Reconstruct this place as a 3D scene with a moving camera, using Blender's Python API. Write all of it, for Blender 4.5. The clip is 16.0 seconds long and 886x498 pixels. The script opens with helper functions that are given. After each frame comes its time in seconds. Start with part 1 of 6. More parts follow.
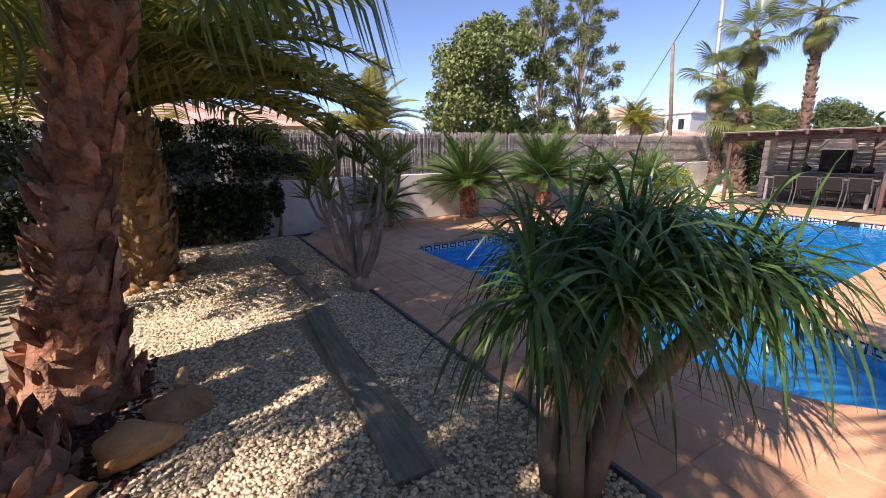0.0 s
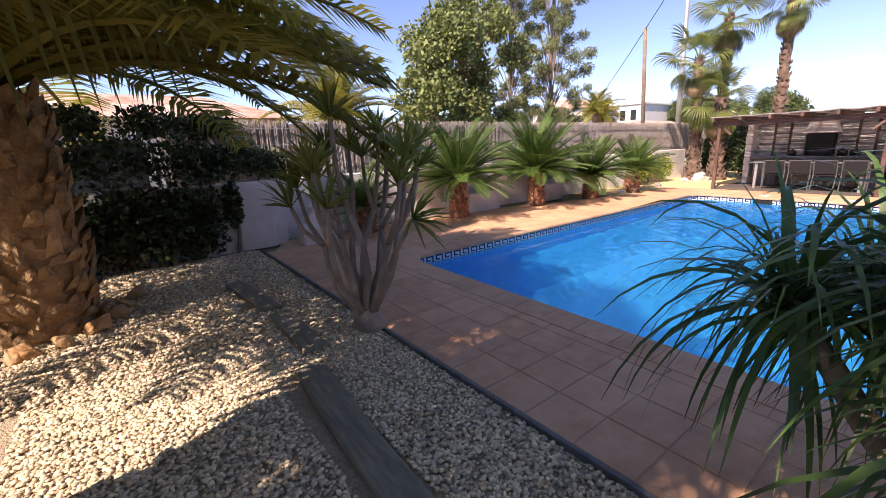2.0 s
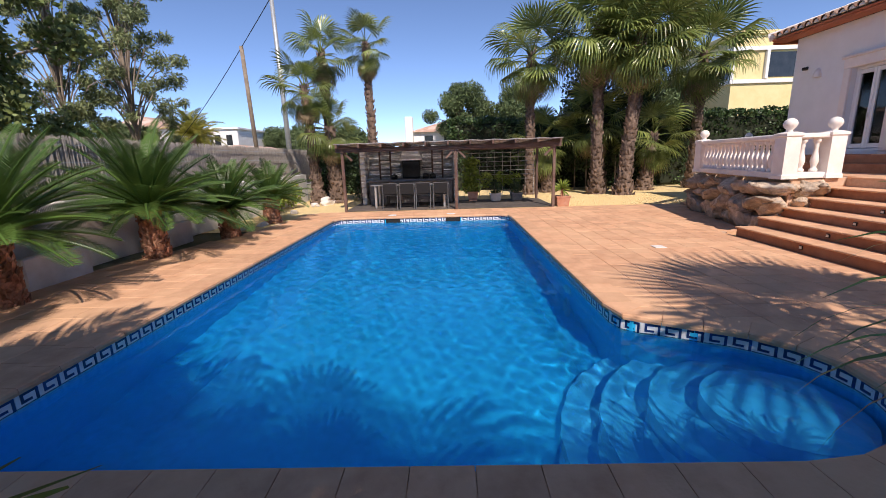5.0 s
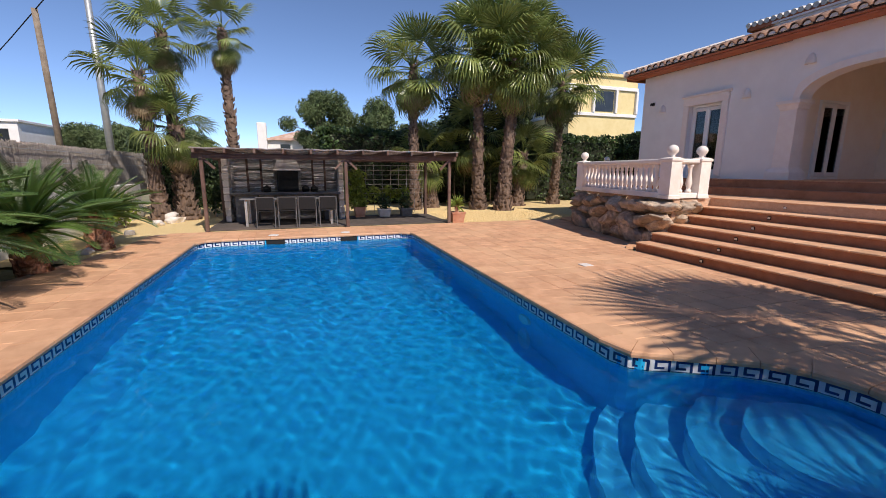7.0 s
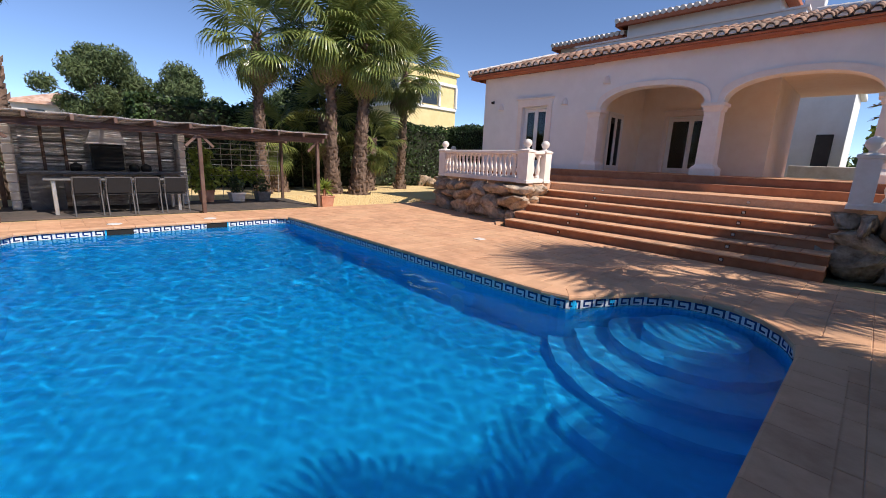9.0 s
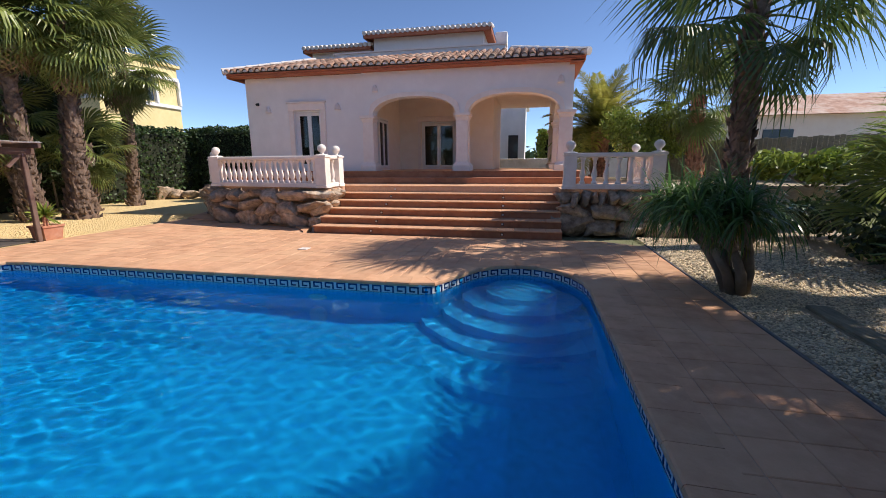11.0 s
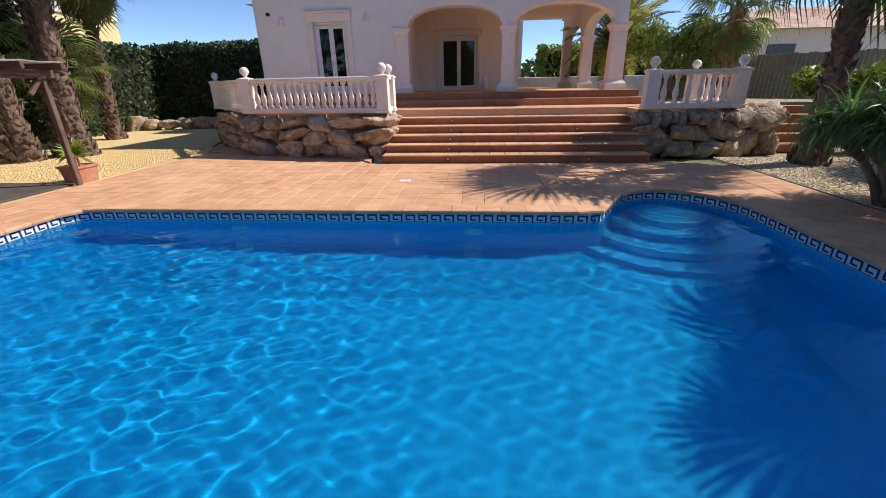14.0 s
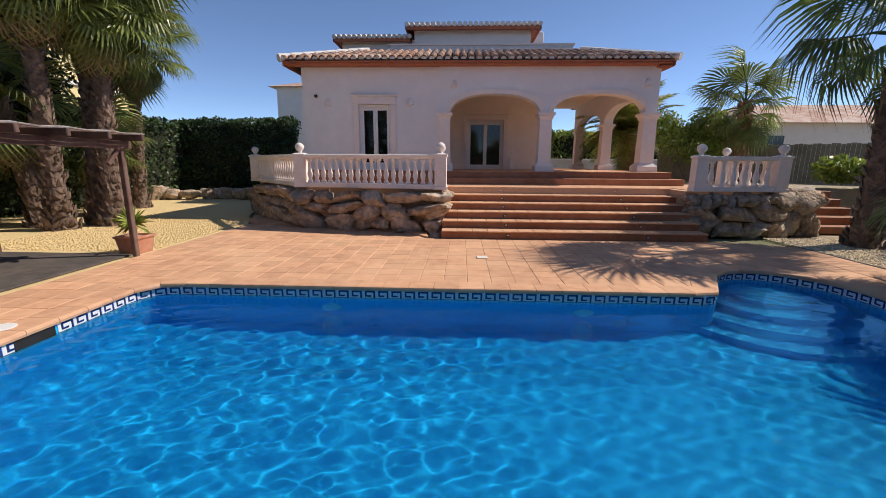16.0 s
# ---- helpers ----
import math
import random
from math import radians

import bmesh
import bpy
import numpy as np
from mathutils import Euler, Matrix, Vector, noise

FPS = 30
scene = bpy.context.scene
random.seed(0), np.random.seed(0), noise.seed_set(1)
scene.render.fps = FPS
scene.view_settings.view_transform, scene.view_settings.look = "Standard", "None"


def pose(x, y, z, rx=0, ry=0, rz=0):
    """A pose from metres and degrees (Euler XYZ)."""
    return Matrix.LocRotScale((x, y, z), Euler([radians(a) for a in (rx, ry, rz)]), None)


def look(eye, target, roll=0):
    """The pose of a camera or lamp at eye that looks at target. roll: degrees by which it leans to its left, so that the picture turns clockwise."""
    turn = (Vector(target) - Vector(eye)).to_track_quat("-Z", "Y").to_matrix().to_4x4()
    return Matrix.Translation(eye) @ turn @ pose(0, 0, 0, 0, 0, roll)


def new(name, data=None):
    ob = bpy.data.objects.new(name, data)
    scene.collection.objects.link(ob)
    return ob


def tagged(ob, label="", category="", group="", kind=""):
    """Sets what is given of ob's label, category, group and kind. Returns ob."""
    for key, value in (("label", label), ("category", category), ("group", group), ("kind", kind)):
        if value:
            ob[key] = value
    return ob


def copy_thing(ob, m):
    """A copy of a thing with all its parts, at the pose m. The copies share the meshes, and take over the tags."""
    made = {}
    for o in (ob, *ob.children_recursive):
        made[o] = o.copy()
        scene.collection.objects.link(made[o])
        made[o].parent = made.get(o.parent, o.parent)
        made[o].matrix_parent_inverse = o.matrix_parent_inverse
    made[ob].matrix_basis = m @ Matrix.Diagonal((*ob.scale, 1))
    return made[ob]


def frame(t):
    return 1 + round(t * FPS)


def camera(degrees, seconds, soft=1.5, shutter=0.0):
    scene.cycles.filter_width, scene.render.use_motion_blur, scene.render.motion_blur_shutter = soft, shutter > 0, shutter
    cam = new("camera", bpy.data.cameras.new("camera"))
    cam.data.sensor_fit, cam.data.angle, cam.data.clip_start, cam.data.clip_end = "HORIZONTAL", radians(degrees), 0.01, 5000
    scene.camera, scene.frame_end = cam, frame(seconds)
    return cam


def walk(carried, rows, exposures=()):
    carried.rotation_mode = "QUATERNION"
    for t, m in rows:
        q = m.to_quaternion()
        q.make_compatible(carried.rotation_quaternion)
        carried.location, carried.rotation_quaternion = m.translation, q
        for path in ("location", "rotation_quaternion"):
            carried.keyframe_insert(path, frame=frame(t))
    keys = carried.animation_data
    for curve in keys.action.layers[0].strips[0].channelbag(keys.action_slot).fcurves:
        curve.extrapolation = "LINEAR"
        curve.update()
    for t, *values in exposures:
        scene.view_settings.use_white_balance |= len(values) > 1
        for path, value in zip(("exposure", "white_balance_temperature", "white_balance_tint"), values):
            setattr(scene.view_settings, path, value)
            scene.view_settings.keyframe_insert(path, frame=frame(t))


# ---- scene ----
cam = camera(94.2, 16.0, 0.9)
METRES, EYE, TILT, LEAN, TURN = 13.4, 1.5, 0.0, 0.0, -28.7
PATH = [
    (0, (-1.208, -1.528, 1.604), (-0.2, 0.136, 1.141), -0.7),
    (0.5, (-1.133, -1.158, 1.552), (-0.374, 0.64, 1.114), 0.4),
    (1, (-1.184, -0.796, 1.556), (-0.429, 1.011, 1.15), -0.1),
    (1.5, (-1.179, -0.458, 1.54), (-0.261, 1.269, 1.12), -1.5),
    (2, (-1.096, -0.033, 1.518), (0.078, 1.512, 1.033), -2.1),
    (2.5, (-0.988, 0.343, 1.496), (0.44, 1.64, 0.968), -2.5),
    (3, (-0.864, 0.737, 1.491), (0.764, 1.77, 0.961), -2.9),
    (3.5, (-0.603, 1.044, 1.516), (1.169, 1.814, 1.001), -3.4),
    (4, (-0.362, 1.275, 1.514), (1.512, 1.778, 1.031), -3.4),
    (4.5, (-0.105, 1.465, 1.558), (1.826, 1.722, 1.105), -2.6),
    (4.7, (-0.024, 1.513, 1.535), (1.919, 1.681, 1.092), -2.2),
    (7, (1.295, 2.557, 1.529), (3.155, 1.925, 1.154), 0.3),
    (7.5, (1.457, 2.877, 1.513), (3.251, 2.074, 1.142), 1.1),
    (8, (1.588, 3.274, 1.513), (3.285, 2.288, 1.125), 1.9),
    (8.5, (1.657, 3.695, 1.48), (3.227, 2.523, 1.079), 2.4),
    (9, (1.705, 4.105, 1.449), (3.111, 2.745, 1.03), 2.4),
    (9.5, (1.848, 4.405, 1.451), (3.018, 2.841, 1.019), 1.5),
    (10, (2.042, 4.761, 1.466), (2.923, 3.02, 1.029), 0.7),
    (10.2, (2.156, 4.85, 1.484), (2.917, 3.055, 1.039), 0.3),
    (12.3, (3.936, 5.378, 1.574), (4.134, 3.419, 1.223), -0.3),
    (12.5, (4.156, 5.408, 1.571), (4.361, 3.45, 1.219), -0.3),
    (13, (4.658, 5.342, 1.552), (4.906, 3.393, 1.179), -0.5),
    (13.5, (5.118, 5.297, 1.568), (5.369, 3.383, 1.043), -0.8),
    (14, (5.551, 5.294, 1.568), (5.715, 3.443, 0.827), -1.1),
    (14.5, (5.928, 5.258, 1.584), (6.013, 3.453, 0.727), -0.7),
    (15, (6.386, 5.282, 1.579), (6.445, 3.462, 0.752), -0.1),
    (15.5, (6.808, 5.211, 1.583), (6.895, 3.322, 0.932), 0.3),
    (16, (7.211, 5.135, 1.602), (7.294, 3.18, 1.191), 0.4),
]
walk(cam, [(t, look(eye, target, roll)) for t, eye, target, roll in PATH],
     [(0, 1.15, 6800, 25), (0.8, 1.35, 7350, 29), (1.8, 1.4, 7350, 29), (3.2, 1.27, 6850, 26), (4.5, 0.8, 6550, 18), (7, 0.45, 6480, 14), (9, 0.64, 6450, 13), (13.5, 0.66, 6450, 12), (16, 0.45, 6600, 12)])

# ---- light ----
SUN_AZ, SUN_EL = 194.0, 45.5          # where the sun stands: degrees from +x, and above the horizon
sun_dir = Vector((math.cos(radians(SUN_AZ)) * math.cos(radians(SUN_EL)), math.sin(radians(SUN_AZ)) * math.cos(radians(SUN_EL)), math.sin(radians(SUN_EL))))
world = bpy.data.worlds.new("sky")
scene.world = world
world.use_nodes = True
wn = world.node_tree
sky = wn.nodes.new("ShaderNodeTexSky")
sky.sky_type = "NISHITA"
sky.sun_disc = False
sky.sun_elevation = radians(SUN_EL)
sky.sun_rotation = radians(90 - SUN_AZ)
sky.altitude = 4500.0
sky.air_density, sky.dust_density, sky.ozone_density = 0.9, 0.0, 3.0
wn.nodes["Background"].inputs["Strength"].default_value = 0.122
wn.links.new(sky.outputs[0], wn.nodes["Background"].inputs["Color"])
sun_data = bpy.data.lights.new("sun", "SUN")
sun_data.energy, sun_data.angle, sun_data.color = 3.5, radians(0.53), (1.0, 0.91, 0.79)
sun_ob = new("sun", sun_data)
sun_ob.matrix_world = look(sun_dir * 60, (0, 0, 0))

# ---- materials ----
def nd(m, kind, **kw):
    n = m.node_tree.nodes.new(kind)
    for k, v in kw.items():
        n.inputs[k.replace("_", " ")].default_value = v
    return n


def ramp(m, stops):
    r = m.node_tree.nodes.new("ShaderNodeValToRGB")
    els = r.color_ramp.elements
    while len(els) < len(stops):
        els.new(0.5)
    for e, (p, c) in zip(els, stops):
        e.position, e.color = p, (*c, 1)
    return r


def surface(name, c1, c2, scale=4.0, rough=0.7, bump=0.3, bscale=60.0, stain=None, sscale=0.7, vary=None, amount=0.25, metal=0.0, stretch=(1, 1, 1), bdist=0.01, translucent=0.0, spec=0.5):
    """A painted, mineral or leafy surface: two colours mixed by noise, a wider stain, fine relief and piece-to-piece variation."""
    m = bpy.data.materials.new(name)
    m.use_nodes = True
    L = m.node_tree.links.new
    b = m.node_tree.nodes["Principled BSDF"]
    pos = nd(m, "ShaderNodeNewGeometry")
    mp = nd(m, "ShaderNodeMapping", Scale=stretch)
    L(pos.outputs["Position"], mp.inputs["Vector"])
    n1 = nd(m, "ShaderNodeTexNoise", Scale=scale, Detail=5.0, Roughness=0.6)
    L(mp.outputs[0], n1.inputs["Vector"])
    r1 = ramp(m, [(0.3, c1), (0.7, c2)])
    L(n1.outputs["Fac"], r1.inputs["Fac"])
    col = r1.outputs["Color"]
    if stain:
        n2 = nd(m, "ShaderNodeTexNoise", Scale=sscale, Detail=6.0, Roughness=0.65)
        L(pos.outputs["Position"], n2.inputs["Vector"])
        r2 = ramp(m, [(0.45, (0, 0, 0)), (0.72, (1, 1, 1))])
        L(n2.outputs["Fac"], r2.inputs["Fac"])
        mx = nd(m, "ShaderNodeMixRGB")
        mx.inputs["Color2"].default_value = (*stain, 1)
        L(r2.outputs["Color"], mx.inputs["Fac"])
        L(col, mx.inputs["Color1"])
        col = mx.outputs["Color"]
    if vary:
        src = nd(m, "ShaderNodeObjectInfo").outputs["Random"] if vary == "object" else pos.outputs["Random Per Island"]
        ma = nd(m, "ShaderNodeMapRange")
        ma.inputs["To Min"].default_value, ma.inputs["To Max"].default_value = 1 - amount, 1 + amount
        L(src, ma.inputs["Value"])
        hs = nd(m, "ShaderNodeHueSaturation")
        L(ma.outputs[0], hs.inputs["Value"])
        L(col, hs.inputs["Color"])
        col = hs.outputs["Color"]
    L(col, b.inputs["Base Color"])
    b.inputs["Roughness"].default_value = rough
    b.inputs["Metallic"].default_value = metal
    b.inputs["Specular IOR Level"].default_value = spec
    if bump:
        n3 = nd(m, "ShaderNodeTexNoise", Scale=bscale, Detail=4.0)
        L(mp.outputs[0], n3.inputs["Vector"])
        bp = nd(m, "ShaderNodeBump", Strength=bump, Distance=bdist)
        L(n3.outputs["Fac"], bp.inputs["Height"])
        L(bp.outputs[0], b.inputs["Normal"])
    if translucent:
        tr = nd(m, "ShaderNodeBsdfTranslucent")
        L(col, tr.inputs["Color"])
        mix = nd(m, "ShaderNodeMixShader", Fac=translucent)
        L(b.outputs[0], mix.inputs[1])
        L(tr.outputs[0], mix.inputs[2])
        L(mix.outputs[0], m.node_tree.nodes["Material Output"].inputs["Surface"])
    return m


M_TERRA = surface("terracotta_tile", (0.54, 0.285, 0.16), (0.71, 0.41, 0.245), 5, 0.75, 0.35, 45, (0.72, 0.44, 0.26), 0.8, "object", 0.08)
M_TERRA_J = surface("terracotta_tile_joined", (0.54, 0.285, 0.16), (0.71, 0.41, 0.245), 5, 0.75, 0.35, 45, (0.72, 0.44, 0.26), 0.8, "island", 0.10)
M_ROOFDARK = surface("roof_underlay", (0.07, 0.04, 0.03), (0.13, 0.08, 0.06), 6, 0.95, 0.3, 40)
M_GROUT = surface("grout", (0.52, 0.33, 0.22), (0.62, 0.42, 0.29), 20, 0.9, 0.3, 120)
M_STEP = surface("step_tile", (0.27, 0.10, 0.045), (0.40, 0.165, 0.08), 6, 0.6, 0.25, 60, (0.42, 0.2, 0.12), 1.2, "object", 0.1)
M_STUCCO = surface("white_stucco", (0.78, 0.76, 0.75), (0.84, 0.82, 0.81), 3, 0.9, 0.35, 180, (0.76, 0.74, 0.73), 0.6, bdist=0.004)
M_PORCH = surface("cream_stucco", (0.84, 0.73, 0.62), (0.89, 0.80, 0.70), 3, 0.9, 0.3, 180, bdist=0.004)
M_TRIM = surface("cast_stone_trim", (0.80, 0.70, 0.64), (0.86, 0.78, 0.72), 6, 0.8, 0.25, 90, bdist=0.004)
M_GARDENWALL = surface("garden_wall_paint", (0.72, 0.70, 0.67), (0.82, 0.80, 0.77), 3, 0.9, 0.4, 90, (0.50, 0.47, 0.42), 0.9)
M_BALUSTER = surface("cast_baluster", (0.82, 0.74, 0.68), (0.89, 0.83, 0.78), 8, 0.75, 0.25, 120, (0.74, 0.66, 0.60), 1.5, bdist=0.004)
M_ROOF = surface("clay_roof_tile", (0.24, 0.11, 0.07), (0.50, 0.30, 0.20), 4, 0.85, 0.3, 60, (0.46, 0.38, 0.31), 1.3, "object", 0.5)
M_ROOF_J = surface("clay_roof_tile_joined", (0.30, 0.15, 0.10), (0.55, 0.36, 0.27), 4, 0.85, 0.3, 60, (0.60, 0.52, 0.45), 1.3, "island", 0.3)
M_FASCIA = surface("terracotta_fascia", (0.38, 0.11, 0.05), (0.48, 0.16, 0.075), 6, 0.7, 0.2, 60)
M_MORTAR = surface("ridge_mortar", (0.66, 0.60, 0.55), (0.78, 0.73, 0.69), 9, 0.9, 0.3, 80)
M_POOL = surface("pool_mosaic", (0.008, 0.36, 0.70), (0.022, 0.52, 0.90), 13.0, 0.35, 0.12, 60, (0.014, 0.44, 0.80), 0.9)
# pool mosaic made paler, with the light of caustics put into the colour
M_POOLSTEP = surface("pale_pool_mosaic", (0.08, 0.42, 0.76), (0.17, 0.56, 0.92), 13.0, 0.35, 0.12, 60, (0.11, 0.48, 0.84), 0.9)
M_NAVY = surface("navy_tile", (0.012, 0.03, 0.13), (0.02, 0.05, 0.18), 9, 0.25, 0.05, 60, vary="object", amount=0.3)
M_WHITETILE = surface("white_tile", (0.72, 0.74, 0.76), (0.80, 0.81, 0.82), 9, 0.25, 0.05, 60)
M_ROCK = surface("boulder", (0.22, 0.145, 0.095), (0.72, 0.56, 0.41), 6.5, 0.9, 0.9, 14, (0.33, 0.30, 0.27), 1.6, "object", 0.22, bdist=0.05)
M_YGRAVEL = surface("yellow_gravel", (0.70, 0.51, 0.23), (0.86, 0.68, 0.37), 45, 0.95, 0.9, 90, (0.76, 0.58, 0.30), 0.9, bdist=0.02)
M_PEBBLE = surface("pebble", (0.56, 0.45, 0.30), (0.83, 0.70, 0.49), 20, 0.8, 0.2, 120, vary="island", amount=0.45)
M_GRAVELBED = surface("gravel_bed", (0.40, 0.32, 0.21), (0.62, 0.51, 0.36), 45, 0.95, 1.0, 70, (0.34, 0.29, 0.23), 1.1, bdist=0.03)
M_SOIL = surface("red_bark_mulch", (0.05, 0.02, 0.014), (0.16, 0.06, 0.04), 22, 0.95, 1.0, 50, bdist=0.03)
M_PLANK = surface("weathered_sleeper", (0.19, 0.175, 0.12), (0.37, 0.34, 0.25), 6, 0.85, 0.7, 30, (0.17, 0.16, 0.13), 1.4, stretch=(6, 0.7, 6), bdist=0.012)
M_DARKWOOD = surface("dark_stained_timber", (0.07, 0.035, 0.028), (0.15, 0.085, 0.065), 5, 0.7, 0.5, 40, (0.2, 0.14, 0.11), 1.2, "object", 0.2)
M_GREYWOOD = surface("grey_cane", (0.10, 0.09, 0.087), (0.72, 0.68, 0.65), 10, 0.9, 0.7, 50, (0.5, 0.47, 0.45), 1.4, "island", 0.75, stretch=(4, 0.6, 6))
M_CANE = surface("grey_cane_slat", (0.12, 0.11, 0.105), (0.84, 0.80, 0.77), 10, 0.9, 0.7, 50, (0.5, 0.47, 0.45), 1.4, "object", 0.75, stretch=(4, 0.6, 6))
M_HEATHER = surface("heather_fence", (0.30, 0.265, 0.24), (0.66, 0.60, 0.55), 9, 0.95, 1.0, 60, (0.40, 0.34, 0.29), 0.9, stretch=(5, 5, 0.5), bdist=0.03)
M_TRUNK = surface("palm_bark", (0.19, 0.068, 0.04), (0.58, 0.275, 0.165), 9, 0.95, 0.9, 45, (0.40, 0.27, 0.19), 2.2, "island", 0.55, bdist=0.02)
M_TRUNK_GREY = surface("grey_palm_bark", (0.085, 0.055, 0.042), (0.27, 0.19, 0.145), 8, 0.95, 0.8, 40, (0.20, 0.13, 0.09), 1.6, "island", 0.35, bdist=0.02)
M_BARK = surface("smooth_bark", (0.22, 0.17, 0.13), (0.36, 0.29, 0.22), 7, 0.9, 0.6, 40, (0.16, 0.12, 0.09), 2.2, bdist=0.012)
M_PALEBARK = surface("pale_stem", (0.30, 0.25, 0.20), (0.46, 0.40, 0.33), 7, 0.9, 0.5, 40, (0.24, 0.19, 0.15), 2.2, bdist=0.01)
M_FAN = surface("fan_leaf", (0.13, 0.18, 0.045), (0.26, 0.31, 0.09), 3, 0.4, 0.1, 30, vary="object", amount=0.3, translucent=0.4)
# darker copy of fan_leaf: shade is put into the colour
M_FANSHADE = surface("shaded_fan_leaf", (0.06, 0.11, 0.03), (0.14, 0.20, 0.055), 3, 0.35, 0.1, 30, vary="object", amount=0.3, translucent=0.3)
M_YUCCA = surface("yucca_leaf", (0.14, 0.20, 0.035), (0.28, 0.33, 0.075), 3, 0.45, 0.1, 30, vary="object", amount=0.3, translucent=0.3)
# copy of fan_leaf whose lighter end has sunlight put into the colour
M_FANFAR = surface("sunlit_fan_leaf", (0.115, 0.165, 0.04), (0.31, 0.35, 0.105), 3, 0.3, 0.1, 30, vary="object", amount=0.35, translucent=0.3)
M_FANDRY = surface("dry_frond", (0.22, 0.15, 0.085), (0.38, 0.28, 0.16), 5, 0.9, 0.2, 30, vary="object", amount=0.3)
M_FEATHER = surface("feather_leaf", (0.20, 0.22, 0.04), (0.42, 0.38, 0.09), 2.5, 0.4, 0.1, 30, vary="object", amount=0.35, translucent=0.58)
M_CYCAD = surface("cycad_leaf", (0.05, 0.105, 0.024), (0.125, 0.21, 0.045), 3, 0.35, 0.1, 30, vary="object", amount=0.25, translucent=0.15)
M_PONY = surface("strap_leaf", (0.055, 0.135, 0.040), (0.15, 0.26, 0.075), 3, 0.32, 0.1, 30, vary="island", amount=0.4, translucent=0.42)
M_PONYYELLOW = surface("yellowing_leaf", (0.24, 0.28, 0.04), (0.40, 0.40, 0.07), 3, 0.5, 0.1, 30, vary="island", amount=0.3, translucent=0.3)
M_HEDGE = surface("hedge_leaf", (0.022, 0.05, 0.015), (0.07, 0.12, 0.034), 2, 0.5, 0, 30, vary="island", amount=0.5, translucent=0.15)
M_HEDGEDARK = surface("climber_leaf", (0.02, 0.042, 0.015), (0.06, 0.095, 0.032), 2, 0.5, 0, 30, vary="island", amount=0.5, translucent=0.12)
M_TREE = surface("tree_leaf", (0.12, 0.165, 0.045), (0.25, 0.29, 0.10), 1.2, 0.55, 0, 30, vary="island", amount=0.5, translucent=0.2)
M_PINE = surface("pine_needles", (0.06, 0.095, 0.035), (0.13, 0.17, 0.06), 1.2, 0.7, 0, 30, vary="island", amount=0.45, translucent=0.1)
M_CASUARINA = surface("casuarina_needles", (0.13, 0.165, 0.065), (0.24, 0.27, 0.12), 1.2, 0.7, 0, 30, vary="island", amount=0.45, translucent=0.15)
M_LEMON = surface("citrus_leaf", (0.16, 0.24, 0.03), (0.33, 0.39, 0.08), 1.5, 0.5, 0, 30, vary="island", amount=0.45, translucent=0.3)
# near-black colour in place of the shade deep inside hedges
M_CORESHADE = surface("shaded_twigs", (0.012, 0.018, 0.008), (0.03, 0.035, 0.018), 6, 1.0, 0.5, 20)
M_POT = surface("terracotta_pot", (0.42, 0.17, 0.10), (0.55, 0.27, 0.17), 7, 0.85, 0.3, 70, (0.62, 0.42, 0.33), 2.0)
M_PVC = surface("white_pvc", (0.80, 0.79, 0.77), (0.83, 0.82, 0.80), 5, 0.4, 0.03, 80)
M_METAL = surface("galvanised_steel", (0.42, 0.44, 0.45), (0.55, 0.57, 0.58), 6, 0.45, 0.1, 60, metal=0.6)
M_ALU = surface("brushed_aluminium", (0.6, 0.6, 0.6), (0.7, 0.7, 0.7), 8, 0.4, 0.05, 80, metal=0.8)
M_CHAIRFRAME = surface("grey_painted_frame", (0.07, 0.07, 0.075), (0.12, 0.12, 0.125), 8, 0.5, 0.05, 80)
M_TRUNK_GOLD = surface("golden_palm_bark", (0.17, 0.095, 0.045), (0.46, 0.30, 0.15), 8, 0.95, 0.8, 40, (0.40, 0.28, 0.16), 1.6, "island", 0.35, bdist=0.02)
M_SLING = surface("grey_textile", (0.008, 0.008, 0.010), (0.016, 0.016, 0.019), 40, 0.85, 0.3, 300)
M_BLACK = surface("soot_black", (0.008, 0.008, 0.008), (0.02, 0.018, 0.017), 8, 0.8, 0.3, 60)
M_STONEGREY = surface("grey_worktop", (0.11, 0.11, 0.115), (0.2, 0.2, 0.205), 9, 0.6, 0.3, 60)
M_DECK = surface("slate_floor", (0.05, 0.042, 0.038), (0.10, 0.085, 0.075), 6, 0.85, 0.4, 60, (0.13, 0.10, 0.085), 1.1, "object", 0.2)
M_YELLOWHOUSE = surface("yellow_render", (0.72, 0.58, 0.28), (0.8, 0.66, 0.35), 2, 0.9, 0.2, 60)
M_FARWALL = surface("far_white_render", (0.75, 0.73, 0.70), (0.83, 0.81, 0.79), 2, 0.9, 0.2, 60)
M_DARKPANE = surface("dark_pane", (0.02, 0.025, 0.03), (0.04, 0.045, 0.05), 2, 0.08, 0, 60)
M_GROUND = surface("dry_ground", (0.22, 0.19, 0.13), (0.34, 0.30, 0.2), 0.6, 0.95, 0.6, 12, (0.10, 0.13, 0.05), 0.12, bdist=0.05)


def glass(name, tint, rough=0.0):
    m = bpy.data.materials.new(name)
    m.use_nodes = True
    L = m.node_tree.links.new
    t = nd(m, "ShaderNodeBsdfTransparent")
    t.inputs["Color"].default_value = (*tint, 1)
    g = nd(m, "ShaderNodeBsdfGlossy", Roughness=rough)
    f = nd(m, "ShaderNodeFresnel", IOR=1.5)
    x = nd(m, "ShaderNodeMixShader")
    L(f.outputs[0], x.inputs[0]), L(t.outputs[0], x.inputs[1]), L(g.outputs[0], x.inputs[2])
    L(x.outputs[0], m.node_tree.nodes["Material Output"].inputs["Surface"])
    return m


